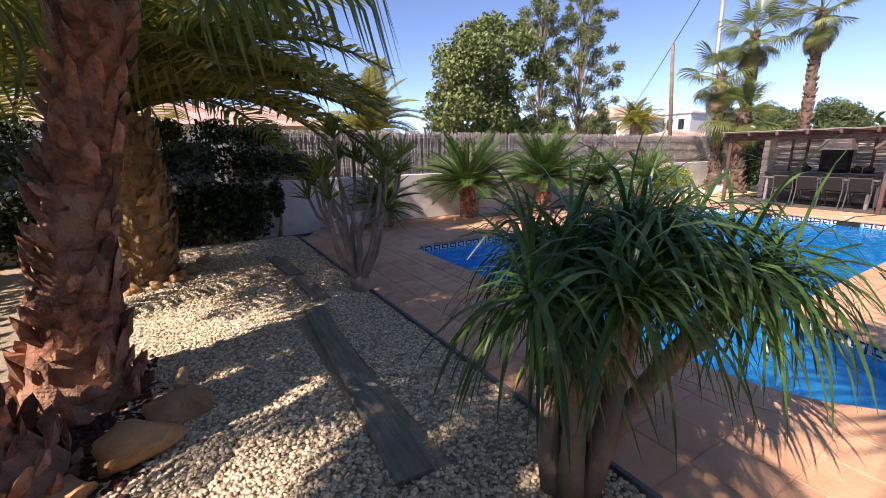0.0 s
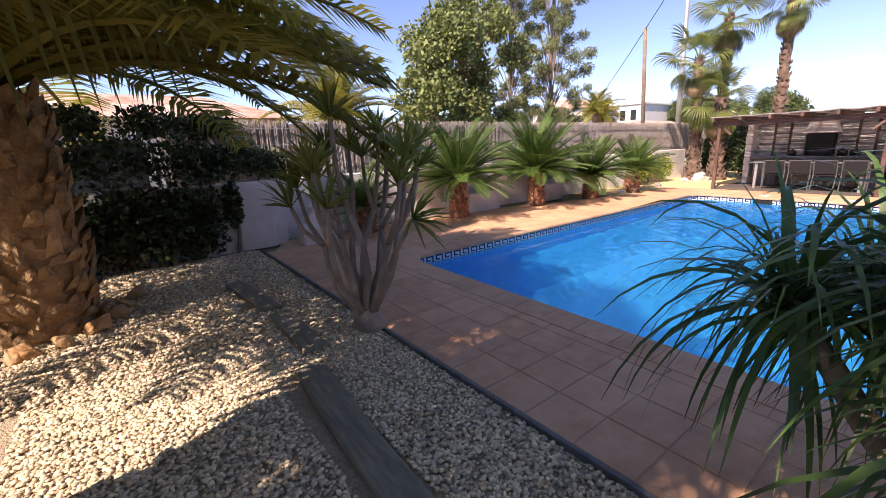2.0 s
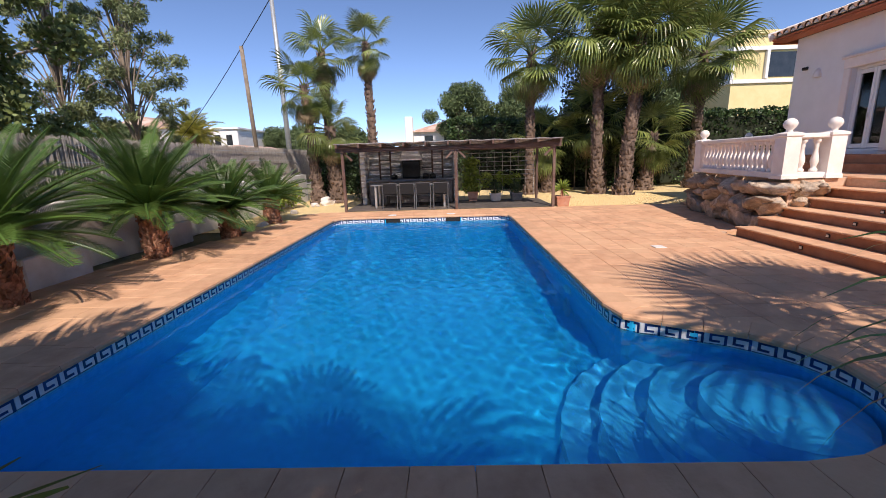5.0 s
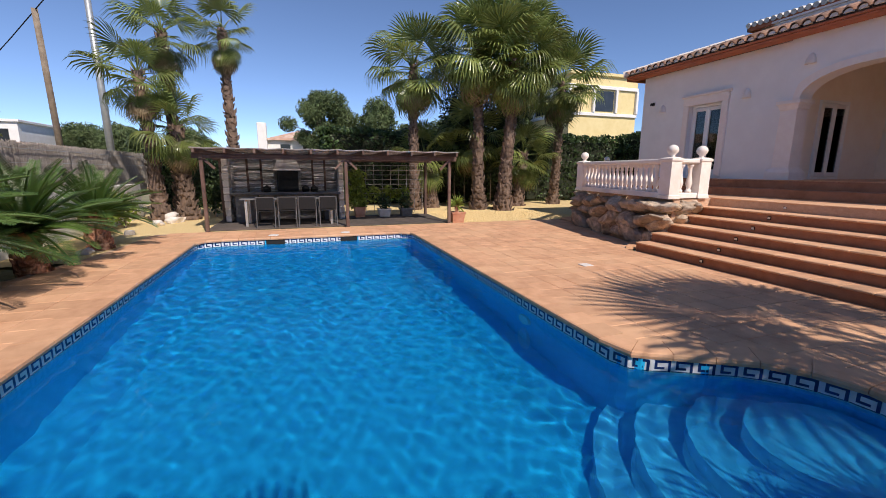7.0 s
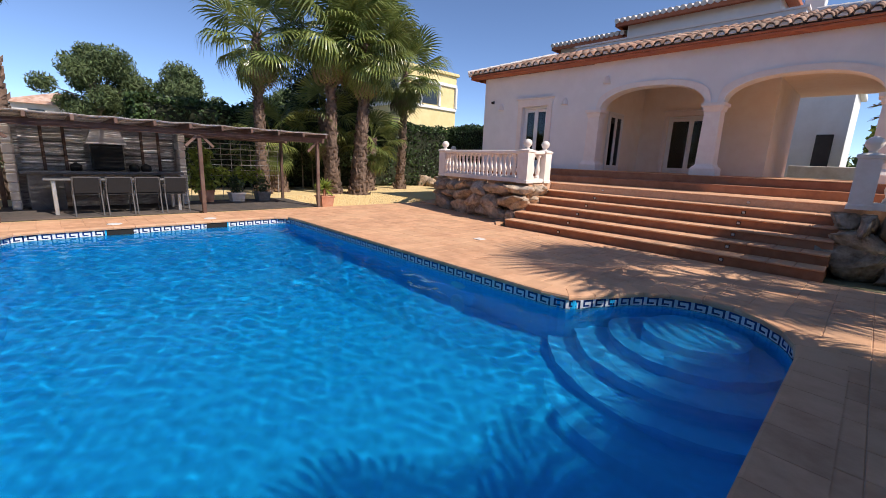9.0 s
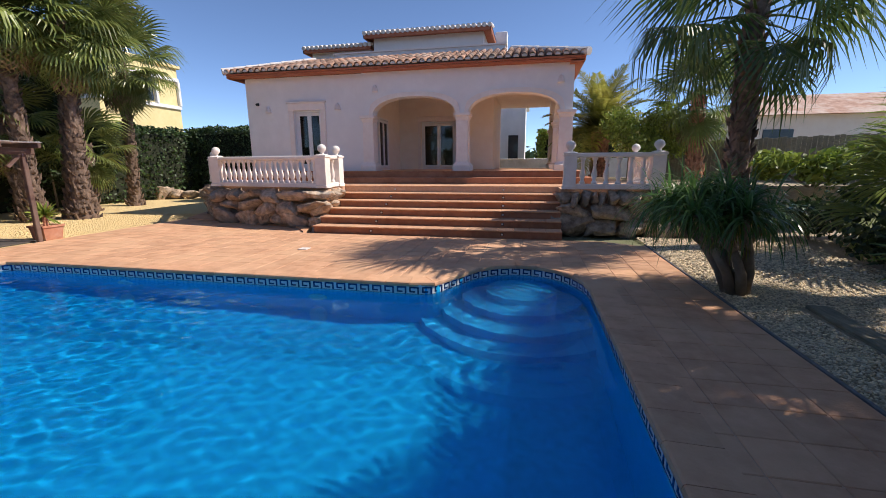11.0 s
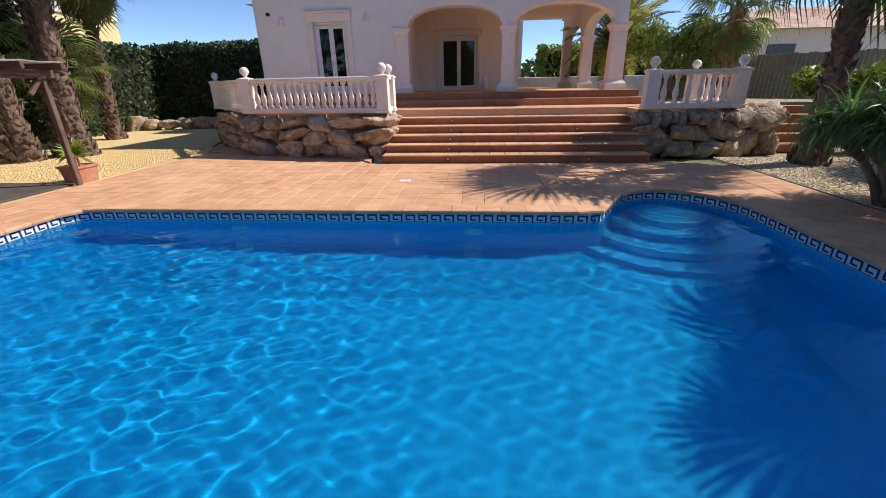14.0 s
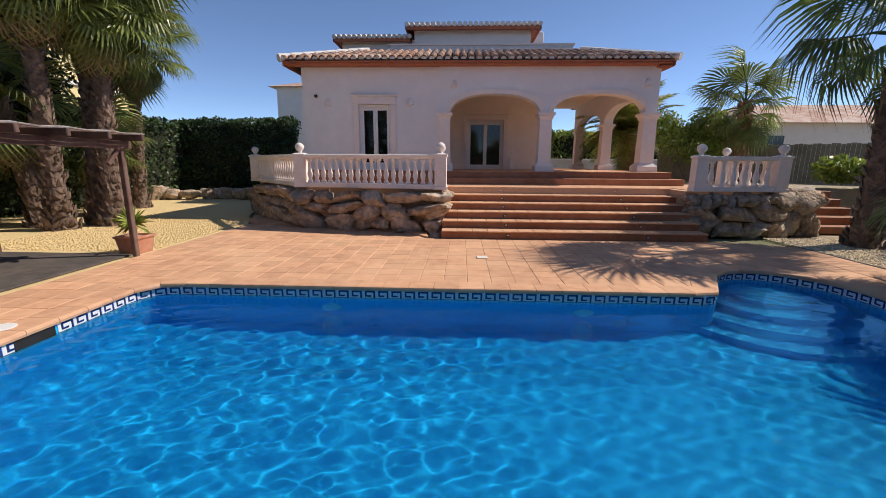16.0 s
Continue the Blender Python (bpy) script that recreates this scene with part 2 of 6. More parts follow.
def water():
    m = bpy.data.materials.new("pool_water")
    m.use_nodes = True
    L = m.node_tree.links.new
    g = nd(m, "ShaderNodeBsdfGlass", Roughness=0.0, IOR=1.33)
    g.inputs["Color"].default_value = (0.45, 0.94, 1.0, 1)
    t = nd(m, "ShaderNodeBsdfTransparent")
    t.inputs["Color"].default_value = (0.45, 0.94, 1.0, 1)
    x = nd(m, "ShaderNodeMixShader", Fac=0.25)
    L(g.outputs[0], x.inputs[1]), L(t.outputs[0], x.inputs[2])
    L(x.outputs[0], m.node_tree.nodes["Material Output"].inputs["Surface"])
    return m


M_WATER = water()
M_GLASS = glass("window_glass", (0.30, 0.34, 0.34))


# ---- mesh building ----
class Build:
    """Collects plain geometry for one mesh."""

    def __init__(self):
        self.v, self.f, self.m = [], [], []

    def add(self, verts, faces, mat=0, pose_m=None):
        o = len(self.v)
        self.v += [tuple(pose_m @ Vector(p)) if pose_m else tuple(p) for p in verts]
        self.f += [tuple(i + o for i in f) for f in faces]
        self.m += [mat] * len(faces)

    def box(self, c, s, bev=0.0, mat=0, rz=0.0, pose_m=None):
        x, y, z = s[0] / 2, s[1] / 2, s[2] / 2
        M = pose_m or (Matrix.Translation(c) @ Matrix.Rotation(radians(rz), 4, "Z"))
        if bev <= 0:
            vs = [(a * x, b * y, d * z) for a in (-1, 1) for b in (-1, 1) for d in (-1, 1)]
            self.add(vs, [(0, 1, 3, 2), (4, 6, 7, 5), (0, 4, 5, 1), (2, 3, 7, 6), (0, 2, 6, 4), (1, 5, 7, 3)], mat, M)
            return
        b = min(bev, x * 0.9, y * 0.9, z * 0.9)
        rings = []
        for zz, ins in ((-z, b), (-z + b, 0), (z - b, 0), (z, b)):
            X, Y = x - ins, y - ins
            k = b if ins == 0 else b * 0.4
            rings.append([(X - k, -Y, zz), (X, -Y + k, zz), (X, Y - k, zz), (X - k, Y, zz), (-X + k, Y, zz), (-X, Y - k, zz), (-X, -Y + k, zz), (-X + k, -Y, zz)])
        fs = [tuple(range(7, -1, -1)), tuple(range(24, 32))]
        for r in range(3):
            for i in range(8):
                j = (i + 1) % 8
                fs.append((r * 8 + i, r * 8 + j, r * 8 + 8 + j, r * 8 + 8 + i))
        self.add([p for r in rings for p in r], fs, mat, M)

    def tube(self, pts, radii, seg=8, mat=0, cap=True):
        pts = [Vector(p) for p in pts]
        rings = []
        for i, p in enumerate(pts):
            d = (pts[min(i + 1, len(pts) - 1)] - pts[max(i - 1, 0)]).normalized()
            u = d.orthogonal().normalized() if i == 0 else (u - d * u.dot(d)).normalized()
            w = d.cross(u)
            r = radii[i] if hasattr(radii, "__len__") else radii
            rings.append([tuple(p + (u * math.cos(a) + w * math.sin(a)) * r) for a in (2 * math.pi * k / seg for k in range(seg))])
        fs = []
        for i in range(len(rings) - 1):
            for k in range(seg):
                j = (k + 1) % seg
                fs.append((i * seg + k, i * seg + j, (i + 1) * seg + j, (i + 1) * seg + k))
        if cap:
            fs += [tuple(range(seg - 1, -1, -1)), tuple(range((len(rings) - 1) * seg, len(rings) * seg))]
        self.add([p for r in rings for p in r], fs, mat)

    def lathe(self, c, prof, seg=16, mat=0, square=False):
        a0 = math.pi / 4 if square else 0
        n = 4 if square else seg
        k = math.sqrt(2) if square else 1
        vs = [(c[0] + r * k * math.cos(a0 + 2 * math.pi * i / n), c[1] + r * k * math.sin(a0 + 2 * math.pi * i / n), c[2] + z) for r, z in prof for i in range(n)]
        fs = [(j * n + i, j * n + (i + 1) % n, (j + 1) * n + (i + 1) % n, (j + 1) * n + i) for j in range(len(prof) - 1) for i in range(n)]
        fs += [tuple(range(n - 1, -1, -1)), tuple(range((len(prof) - 1) * n, len(prof) * n))]
        self.add(vs, fs, mat)

    def prism(self, poly, z0, z1, mat=0):
        n = len(poly)
        vs = [(x, y, z0) for x, y in poly] + [(x, y, z1) for x, y in poly]
        fs = [tuple(range(n - 1, -1, -1)), tuple(range(n, 2 * n))] + [(i, (i + 1) % n, n + (i + 1) % n, n + i) for i in range(n)]
        self.add(vs, fs, mat)

    def mesh(self, name, mats, smooth=False):
        me = bpy.data.meshes.new(name)
        me.from_pydata(self.v, [], self.f)
        for m in mats if isinstance(mats, (list, tuple)) else [mats]:
            me.materials.append(m)
        if any(self.m):
            me.polygons.foreach_set("material_index", self.m)
        if smooth:
            me.polygons.foreach_set("use_smooth", [True] * len(self.f))
        me.update()
        return me

    def weld(self):
        """Joins corners that lie on one another."""
        seen, to = {}, []
        for p in self.v:
            to.append(seen.setdefault(tuple(round(c, 4) for c in p), len(seen)))
        self.v = list(seen)
        self.f = [tuple(to[i] for i in f) for f in self.f]
        return self

    def make(self, name, mats, parent=None, label="", smooth=False):
        ob = new(name, self.mesh(name, mats, smooth))
        if parent:
            ob.parent = parent
        if label:
            ob["label"] = label
        return ob


def thing(name, label, category, at=(0, 0, 0), rz=0.0, group="", kind=""):
    """An empty at the base of a thing, which parents its parts."""
    e = new(name)
    e.empty_display_size = 0.2
    e.matrix_basis = pose(*at, 0, 0, rz)
    return tagged(e, label, category, group, kind)


def child(name, mesh, parent, m=None, label=""):
    ob = new(name, mesh)
    ob.parent = parent
    if m is not None:
        ob.matrix_basis = m
    if label:
        ob["label"] = label
    return ob


def structure(ob, label, category):
    return tagged(ob, label, category, "", "structure")


rng = random.Random(7)
nrg = np.random.RandomState(5)


def raw_mesh(name, v, f, mat, smooth=False):
    """A mesh from arrays of corners and equal-sided faces."""
    me = bpy.data.meshes.new(name)
    n, k = len(f), f.shape[1]
    me.vertices.add(len(v)), me.loops.add(n * k), me.polygons.add(n)
    me.vertices.foreach_set("co", np.asarray(v, np.float32).ravel())
    me.loops.foreach_set("vertex_index", f.astype(np.int32).ravel())
    me.polygons.foreach_set("loop_start", np.arange(0, n * k, k, dtype=np.int32))
    me.polygons.foreach_set("loop_total", np.full(n, k, np.int32))
    if smooth:
        me.polygons.foreach_set("use_smooth", np.ones(n, bool))
    me.materials.append(mat)
    me.update(calc_edges=True)
    return me


def leaf_mesh(name, centres, size, mat, long=1.6, droop=0.3):
    """Small folded leaves, one at each centre, turned at random."""
    n = len(centres)
    d = nrg.normal(size=(n, 3))
    d[:, 2] -= droop
    d /= np.linalg.norm(d, axis=1)[:, None]
    u = np.cross(d, nrg.normal(size=(n, 3)))
    u /= np.linalg.norm(u, axis=1)[:, None] + 1e-9
    w = np.cross(d, u)
    s = (size * nrg.uniform(0.6, 1.3, n))[:, None]
    a = centres - d * s * long / 2
    b = centres + u * s * 0.5 + w * s * 0.15
    c = centres + d * s * long / 2
    e = centres - u * s * 0.5 + w * s * 0.15
    v = np.stack([a, b, c, e], 1).reshape(-1, 3)
    i = np.arange(n) * 4
    f = np.concatenate([np.stack([i, i + 1, i + 2], 1), np.stack([i, i + 2, i + 3], 1)])
    return raw_mesh(name, v, f, mat)


def clump_points(c, r, n, shell=0.45):
    """Points in an ellipsoid, denser towards its skin."""
    p = nrg.normal(size=(n, 3))
    p /= np.linalg.norm(p, axis=1)[:, None]
    return np.array(c) + p * np.array(r) * nrg.uniform(shell, 1.0, n)[:, None]


def box_points(lo, hi, n, skin=0.25):
    """Points near the skin of a box."""
    lo, hi = np.array(lo, float), np.array(hi, float)
    p = nrg.uniform(lo, hi, (n, 3))
    k = nrg.randint(0, 5, n)
    t = nrg.uniform(-0.3, 1, n) * skin
    for face, (ax, side) in enumerate(((0, 0), (0, 1), (1, 0), (1, 1), (2, 1))):
        q = k == face
        p[q, ax] = (lo[ax] + t[q]) if side == 0 else (hi[ax] - t[q])
    return p

# ---- the ground and the pool ----
from mathutils.geometry import tessellate_polygon

X0, X1, Y0, Y1 = 1.90, 11.35, 0.0, 4.77
WATER_Z = -0.15


def arc(cx, cy, rx, ry, a0, a1, n):
    return [(cx + rx * math.cos(radians(a0 + (a1 - a0) * i / n)), cy + ry * math.sin(radians(a0 + (a1 - a0) * i / n))) for i in range(n + 1)]


def pool_outline():
    """The inner edge of the coping, counter-clockwise, with the round entry bay at the near corner."""
    p = arc(2.80, -0.15, 0.90, 1.10, 180, 338, 22)
    p += [(3.74, -0.42), (3.79, -0.27), (3.86, -0.13), (3.95, -0.04), (4.08, 0.0)]
    p += arc(X1 - 0.35, Y0 + 0.35, 0.35, 0.35, -90, 0, 6)
    p += arc(X1 - 0.35, Y1 - 0.35, 0.35, 0.35, 0, 90, 6)
    p += arc(X0 + 0.30, Y1 - 0.30, 0.30, 0.30, 90, 180, 6)
    return p


def resample(p, step):
    """The closed line p in steps of equal length."""
    q = [Vector(a) for a in p] + [Vector(p[0])]
    ds = [0.0]
    for a, b in zip(q, q[1:]):
        ds.append(ds[-1] + (b - a).length)
    n = round(ds[-1] / step)
    out, j = [], 0
    for i in range(n):
        s = ds[-1] * i / n
        while ds[j + 1] < s:
            j += 1
        out.append(q[j].lerp(q[j + 1], (s - ds[j]) / max(1e-9, ds[j + 1] - ds[j])))
    return out


def inside(pt, poly):
    c, n = False, len(poly)
    for i in range(n):
        a, b = poly[i], poly[i - 1]
        if (a[1] > pt[1]) != (b[1] > pt[1]) and pt[0] < (b[0] - a[0]) * (pt[1] - a[1]) / (b[1] - a[1]) + a[0]:
            c = not c
    return c


def near_line(pt, pts):
    return min((p[0] - pt[0]) ** 2 + (p[1] - pt[1]) ** 2 for p in pts) ** 0.5


def sheet(name, outer, holes, z, mat):
    loops = [[Vector((x, y, 0)) for x, y in l] for l in [outer] + holes]
    vs = [(v.x, v.y, z) for l in loops for v in l]
    b = Build()
    b.add(vs, [tuple(t) for t in tessellate_polygon(loops)])
    ob = b.make(name, mat)
    if ob.data.polygons[0].normal.z < 0:
        ob.data.flip_normals()
    return ob


OUT = pool_outline()
LINE = resample(OUT, 0.0875)
cut = [(p.x, p.y) for p in LINE]
structure(sheet("ground", [(-900, -900), (900, -900), (900, 900), (-900, 900)], [cut], -0.06, M_GROUND), "dry earth ground round the garden", "ground")

# the deck's bed, and its pale yellow and grey gravel neighbours
DECK = [(0.50, -3.2), (1.2, -3.6), (7.9, -3.6), (8.4, -4.2), (11.2, -5.0), (12.75, -5.3), (12.75, -1.62), (12.70, 5.0), (12.6, 5.9), (9.6, 6.2), (6.0, 7.2), (1.0, 7.3), (0.50, 6.4)]
structure(sheet("patio_bed", DECK, [cut], -0.0065, M_GROUT), "mortar bed under the terracotta patio tiles", "patio")

YG = [(12.76, -5.3), (13.6, -7.0), (14.5, -9.5), (16, -13.2), (23, -13.5), (23, 9), (9.5, 8.2), (9.62, 6.22), (12.6, 5.92), (12.72, 5.0), (12.76, -1.6)]
yg = structure(sheet("yellow_gravel", YG, [], -0.02, M_YGRAVEL), "pale yellow gravel between pergola, palms and hedge", "gravel")
GG = [(0.47, -3.3), (0.47, 7.1), (-7, 7.1), (-7, -9), (-0.5, -9), (-0.9, -4.4), (0.4, -3.6)]
structure(sheet("gravel_bed", GG, [], -0.03, M_GRAVELBED), "bed of beige gravel under the palms", "gravel")

# pool shell
pool = thing("swimming_pool", "swimming pool in blue mosaic with a round stepped entry", "pool", (0, 0, 0), 0, "", "structure")
b = Build()
n = len(LINE)
vs = [(p.x, p.y, z) for z in (-0.02, -1.2) for p in LINE]
b.add(vs, [(i, n + i, n + (i + 1) % n, (i + 1) % n) for i in range(n)])
b.make("pool_wall", M_POOL, pool)
b = Build()
b.add([(p.x, p.y, -1.2) for p in LINE], [tuple(range(n))])
b.make("pool_floor", M_POOL, pool)
# the steps' paler blue stands in for rippled light in the bay
for k, (r, z) in enumerate(((0.50, -0.38), (0.85, -0.60), (1.20, -0.82), (1.50, -1.04))):
    b = Build()
    b.prism(arc(2.78, -0.72, r, r, 0, 360, 40)[:-1], -1.3 + k * 0.004, z)
    b.make("entry_step", M_POOLSTEP, pool)
for x in (5.6, 8.9):
    b = Build()
    b.tube([(x, 0.0, -0.55), (x, 0.03, -0.55)], [0.14, 0.12], 20)
    b.make("underwater_lamp", M_WHITETILE, pool, "round white underwater lamp")
# the water's face: small waves of many lengths and headings, a little past the walls
wr_ = np.random.RandomState(21)
CELL = 0.028
gx, gy = np.meshgrid(np.arange(X0 - 0.1, X1 + 0.12, CELL), np.arange(-1.35, Y1 + 0.12, CELL))
gz = np.zeros_like(gx)
for k in range(34):
    lam = 0.115 * 3.4 ** wr_.uniform(0, 1)
    a, ph = wr_.uniform(0, 2 * np.pi), wr_.uniform(0, 2 * np.pi)
    gz += 0.013 * lam / (2 * np.pi) * np.sin(2 * np.pi / lam * (gx * np.cos(a) + gy * np.sin(a)) + ph)
# a breeze ruffles the far half; the sheltered near end lies calmer
k = np.clip((gx - 4.5) / 3.5, 0, 1)
gz *= 0.38 + 0.62 * k * k * (3 - 2 * k) + 0.5 * np.exp(-((gx - 2.9) ** 2 + (gy + 0.3) ** 2) / 1.3)
ny, nx_ = gx.shape
keep = np.zeros(gx.shape, bool)
for a, c in zip(OUT, OUT[1:] + OUT[:1]):
    if a[1] != c[1]:
        keep ^= ((a[1] > gy) != (c[1] > gy)) & (gx < (c[0] - a[0]) * (gy - a[1]) / (c[1] - a[1]) + a[0])
for _ in range(3):
    k2 = keep.copy()
    k2[1:] |= keep[:-1]
    k2[:-1] |= keep[1:]
    k2[:, 1:] |= keep[:, :-1]
    k2[:, :-1] |= keep[:, 1:]
    keep = k2
qi, qj = np.nonzero(keep[:-1, :-1])
o = qi * nx_ + qj
used, back = np.unique(np.stack([o, o + 1, o + nx_ + 1, o + nx_], 1), return_inverse=True)
WV = np.stack([gx, gy, gz + WATER_Z], -1).reshape(-1, 3)[used]
wat = new("water", raw_mesh("water", WV, back.reshape(-1, 4), M_WATER, True))
structure(wat, "clear rippling blue pool water", "water")
# sunlight is bent by the waves on its way to the pool's floor
wat.cycles.is_caustics_caster = True
sun_data.cycles.is_caustics_light = True
for ob in pool.children:
    ob.cycles.is_caustics_receiver = True

# waterline band: square tiles with a white meander on navy
TW = 0.175
kb = Build()
kb.box((0, 0, 0), (TW - 0.002, 0.012, 0.17), 0, 1)
w = 0.022
for (x0, z0, x1, z1) in ((-0.082, -0.058, -0.082 + w, 0.052), (-0.082 + w, 0.052 - w, 0.052, 0.052), (0.052 - w, -0.028, 0.052, 0.052 - w), (-0.030, -0.028, 0.052 - w, -0.028 + w * 0.9), (-0.082 + w, -0.058, 0.0865, -0.058 + w * 0.6)):
    kb.box(((x0 + x1) / 2, 0.007, (z0 + z1) / 2), (x1 - x0, 0.004, z1 - z0), 0, 0)
key_mesh = kb.mesh("meander_tile", [M_NAVY, M_WHITETILE])
band = thing("waterline_band", "navy and white meander tiles along the waterline", "tile band", (0, 0, 0), 0, "", "structure")
TL = resample(OUT, TW)
for i, p in enumerate(TL):
    q = TL[(i + 1) % len(TL)]
    mid, d = (p + q) / 2, q - p
    if mid.x > X1 - 0.05 and (1.35 < mid.y < 1.75 or 3.0 < mid.y < 3.4):
        continue
    child("tile", key_mesh, band, pose(mid.x, mid.y, -0.105, 0, 0, math.degrees(math.atan2(d.y, d.x))))
for y in (1.55, 3.2):
    sk = thing("pool_skimmer", "dark skimmer mouth in the pool wall", "skimmer", (X1 - 0.004, y, -0.105), 0, "skimmers in the far pool wall")
    b = Build()
    b.box((0, 0, 0), (0.012, 0.40, 0.15), 0.004)
    b.make("mouth", M_BLACK, sk)
    b = Build()
    for dz in (-0.075, 0.075):
        b.box((-0.004, 0, dz), (0.02, 0.42, 0.012), 0.003)
    b.make("frame", M_WHITETILE, sk)
    b = Build()
    b.lathe((0.28, 0.05, 0.117), [(0.12, 0), (0.12, 0.006), (0.10, 0.008)], 20)
    b.make("lid", M_PVC, sk, "round white lid in the patio")

# ---- steps, terrace and house ----
TZ, PZ = 1.0, 1.36
stairs = thing("stairs", "wide terracotta-tiled garden steps with small riser lamps", "steps", (0, 0, 0), 0, "", "structure")
XA, XB = 2.02, 7.62
for k in range(6):
    y = -3.60 - 0.365 * k
    z = TZ / 6 * (k + 1)
    b = Build()
    b.box(((XA + XB) / 2, y - 0.72, z / 2 - 0.02), (XB - XA, 1.42, z - 0.004))
    b.make("riser", M_STEP, stairs)
    nt = 17
    tw = (XB - XA) / nt
    tb = Build()
    tb.box((0, 0, 0), (tw - 0.005, 0.40 if k < 5 else 0.36, 0.03), 0.008)
    tm = tb.mesh("tread_tile", M_TERRA)
    for i in range(nt):
        child("tread_tile", tm, stairs, pose(XA + tw * (i + 0.5), y - 0.17, z - 0.006))
lamp_b = Build()
lamp_b.box((0, 0.004, 0), (0.064, 0.014, 0.058), 0.004, 0)
lamp_b.box((0, 0.012, 0), (0.044, 0.01, 0.038), 0.003, 1)
lm = lamp_b.mesh("riser_lamp", [M_BLACK, M_ALU])
for k in range(6):
    for xx in (6.2 - 0.0 * k, 3.25 + 0.02 * k):
        ob = new("riser_lamp", lm)
        ob.matrix_basis = pose(xx, -3.60 - 0.365 * k - 0.006, TZ / 6 * (k + 0.5))
        tagged(ob, "small square lamp set in a step riser", "lamp", "lamps in the step risers")

terrace = thing("terrace", "raised terracotta terrace before the porch", "terrace", (0, 0, 0), 0, "", "structure")
b = Build()
TERR = [(XB, -5.42), (XB + 0.02, -4.45), (11.1, -5.05), (13.6, -7.85), (13.6, -14), (-0.3, -14), (-0.3, -4.75), (XA, -4.70), (XA, -5.42)]
b.prism(TERR[::-1], -0.05, TZ - 0.012)
b.make("terrace_block", M_GROUT, terrace)
tb = Build()
tb.box((0, 0, 0), (0.325, 0.325, 0.02), 0.005)
tile33 = tb.mesh("tile", M_TERRA)
tile33j = tb
for i in range(41):
    for j in range(8):
        x, y = 0.0 + i * 0.33, -4.9 - 0.33 * j
        if inside((x, y), TERR) and (y < -5.75 or x > 7.95 or x < 1.7) and y > -6.72 and near_line((x, y), resample(TERR, 0.1)) > 0.16:
            child("tile", tile33, terrace, pose(x, y, TZ - 0.008, 0, 0, 90 * rng.randrange(4)))
for k, (y, z, x0, x1) in enumerate(((-6.75, 1.18, 1.0, 12.2), (-7.12, PZ, 1.2, 12.2))):
    b = Build()
    b.box(((x0 + x1) / 2, y - 3.5, z / 2 + 0.45), (x1 - x0, 7.0, z - 0.9), 0.01)
    b.make("porch_step", M_STEP, terrace)
b = Build()
b.prism([(1.2, -7.12), (9.0, -7.12), (9.0, -17), (1.2, -17)], PZ - 0.02, PZ + 0.003)
b.make("porch_floor", M_TERRA_J, terrace)

house = thing("villa", "white stucco villa with arched porch and clay tiled roofs", "house")
FY = -7.55                       # face of the arched front
WH = 4.31


def wall_box(name, x0, x1, y0, y1, z0, z1, mat, parent):
    bb = Build()
    bb.box(((x0 + x1) / 2, (y0 + y1) / 2, (z0 + z1) / 2), (abs(x1 - x0), abs(y1 - y0), z1 - z0))
    return bb.make(name, mat, parent)


# left block with the tall window; the opening goes through
b = Build()
WX0, WX1, WZ0, WZ1 = 9.35, 10.30, 1.42, 3.28
LY = FY - 0.07
for x0, x1, z0, z1 in ((WX1, 11.98, TZ - 0.05, WH), (7.88, WX0, TZ - 0.05, WH), (WX0, WX1, WZ1, WH), (WX0, WX1, TZ - 0.05, WZ0)):
    b.box(((x0 + x1) / 2, LY - 0.16, (z0 + z1) / 2), (x1 - x0, 0.32, z1 - z0))
b.make("wall", M_STUCCO, house)
wall_box("wall", 11.66, 11.98, LY - 0.32, -16, TZ - 0.05, WH, M_STUCCO, house)
wall_box("wall", 7.88, 8.2, LY - 0.32, -11.3, PZ, WH, M_PORCH, house)
# arched front: spandrels in strips over the two openings
A1, A2 = (4.95, 7.56), (1.94, 4.56)
SPR, RISE, TH = 3.05, 0.52, 0.36


def arch_z(x, a):
    c, h = (a[0] + a[1]) / 2, (a[1] - a[0]) / 2
    u = min(1.0, abs(x - c) / h)
    return SPR + RISE * (1 - u ** 2.4) ** (1 / 2.0)


def arch_front(bb, a, y0, y1, top, along="x", n=28, mat=0):
    xs = [a[0] + (a[1] - a[0]) * (0.5 - 0.5 * math.cos(math.pi * i / n)) for i in range(n + 1)]
    for p, q in zip(xs, xs[1:]):
        zp, zq = arch_z(p, a), arch_z(q, a)
        pts = [(p, y0, zp), (q, y0, zq), (q, y0, top), (p, y0, top), (p, y1, zp), (q, y1, zq), (q, y1, top), (p, y1, top)]
        if along == "y":
            pts = [(y, x, z) for x, y, z in pts]
        bb.add(pts, [(0, 1, 2, 3), (5, 4, 7, 6), (4, 5, 1, 0)], mat)


for a in (A1, A2):
    b = Build()
    arch_front(b, a, FY, FY - TH, WH)
    b.weld().make("arch_wall", M_STUCCO, house)
for x0, x1 in ((7.56, 7.88), (4.56, 4.95), (1.60, 1.94)):
    wall_box("pier_wall", x0, x1, FY - TH, FY, SPR, WH, M_STUCCO, house)
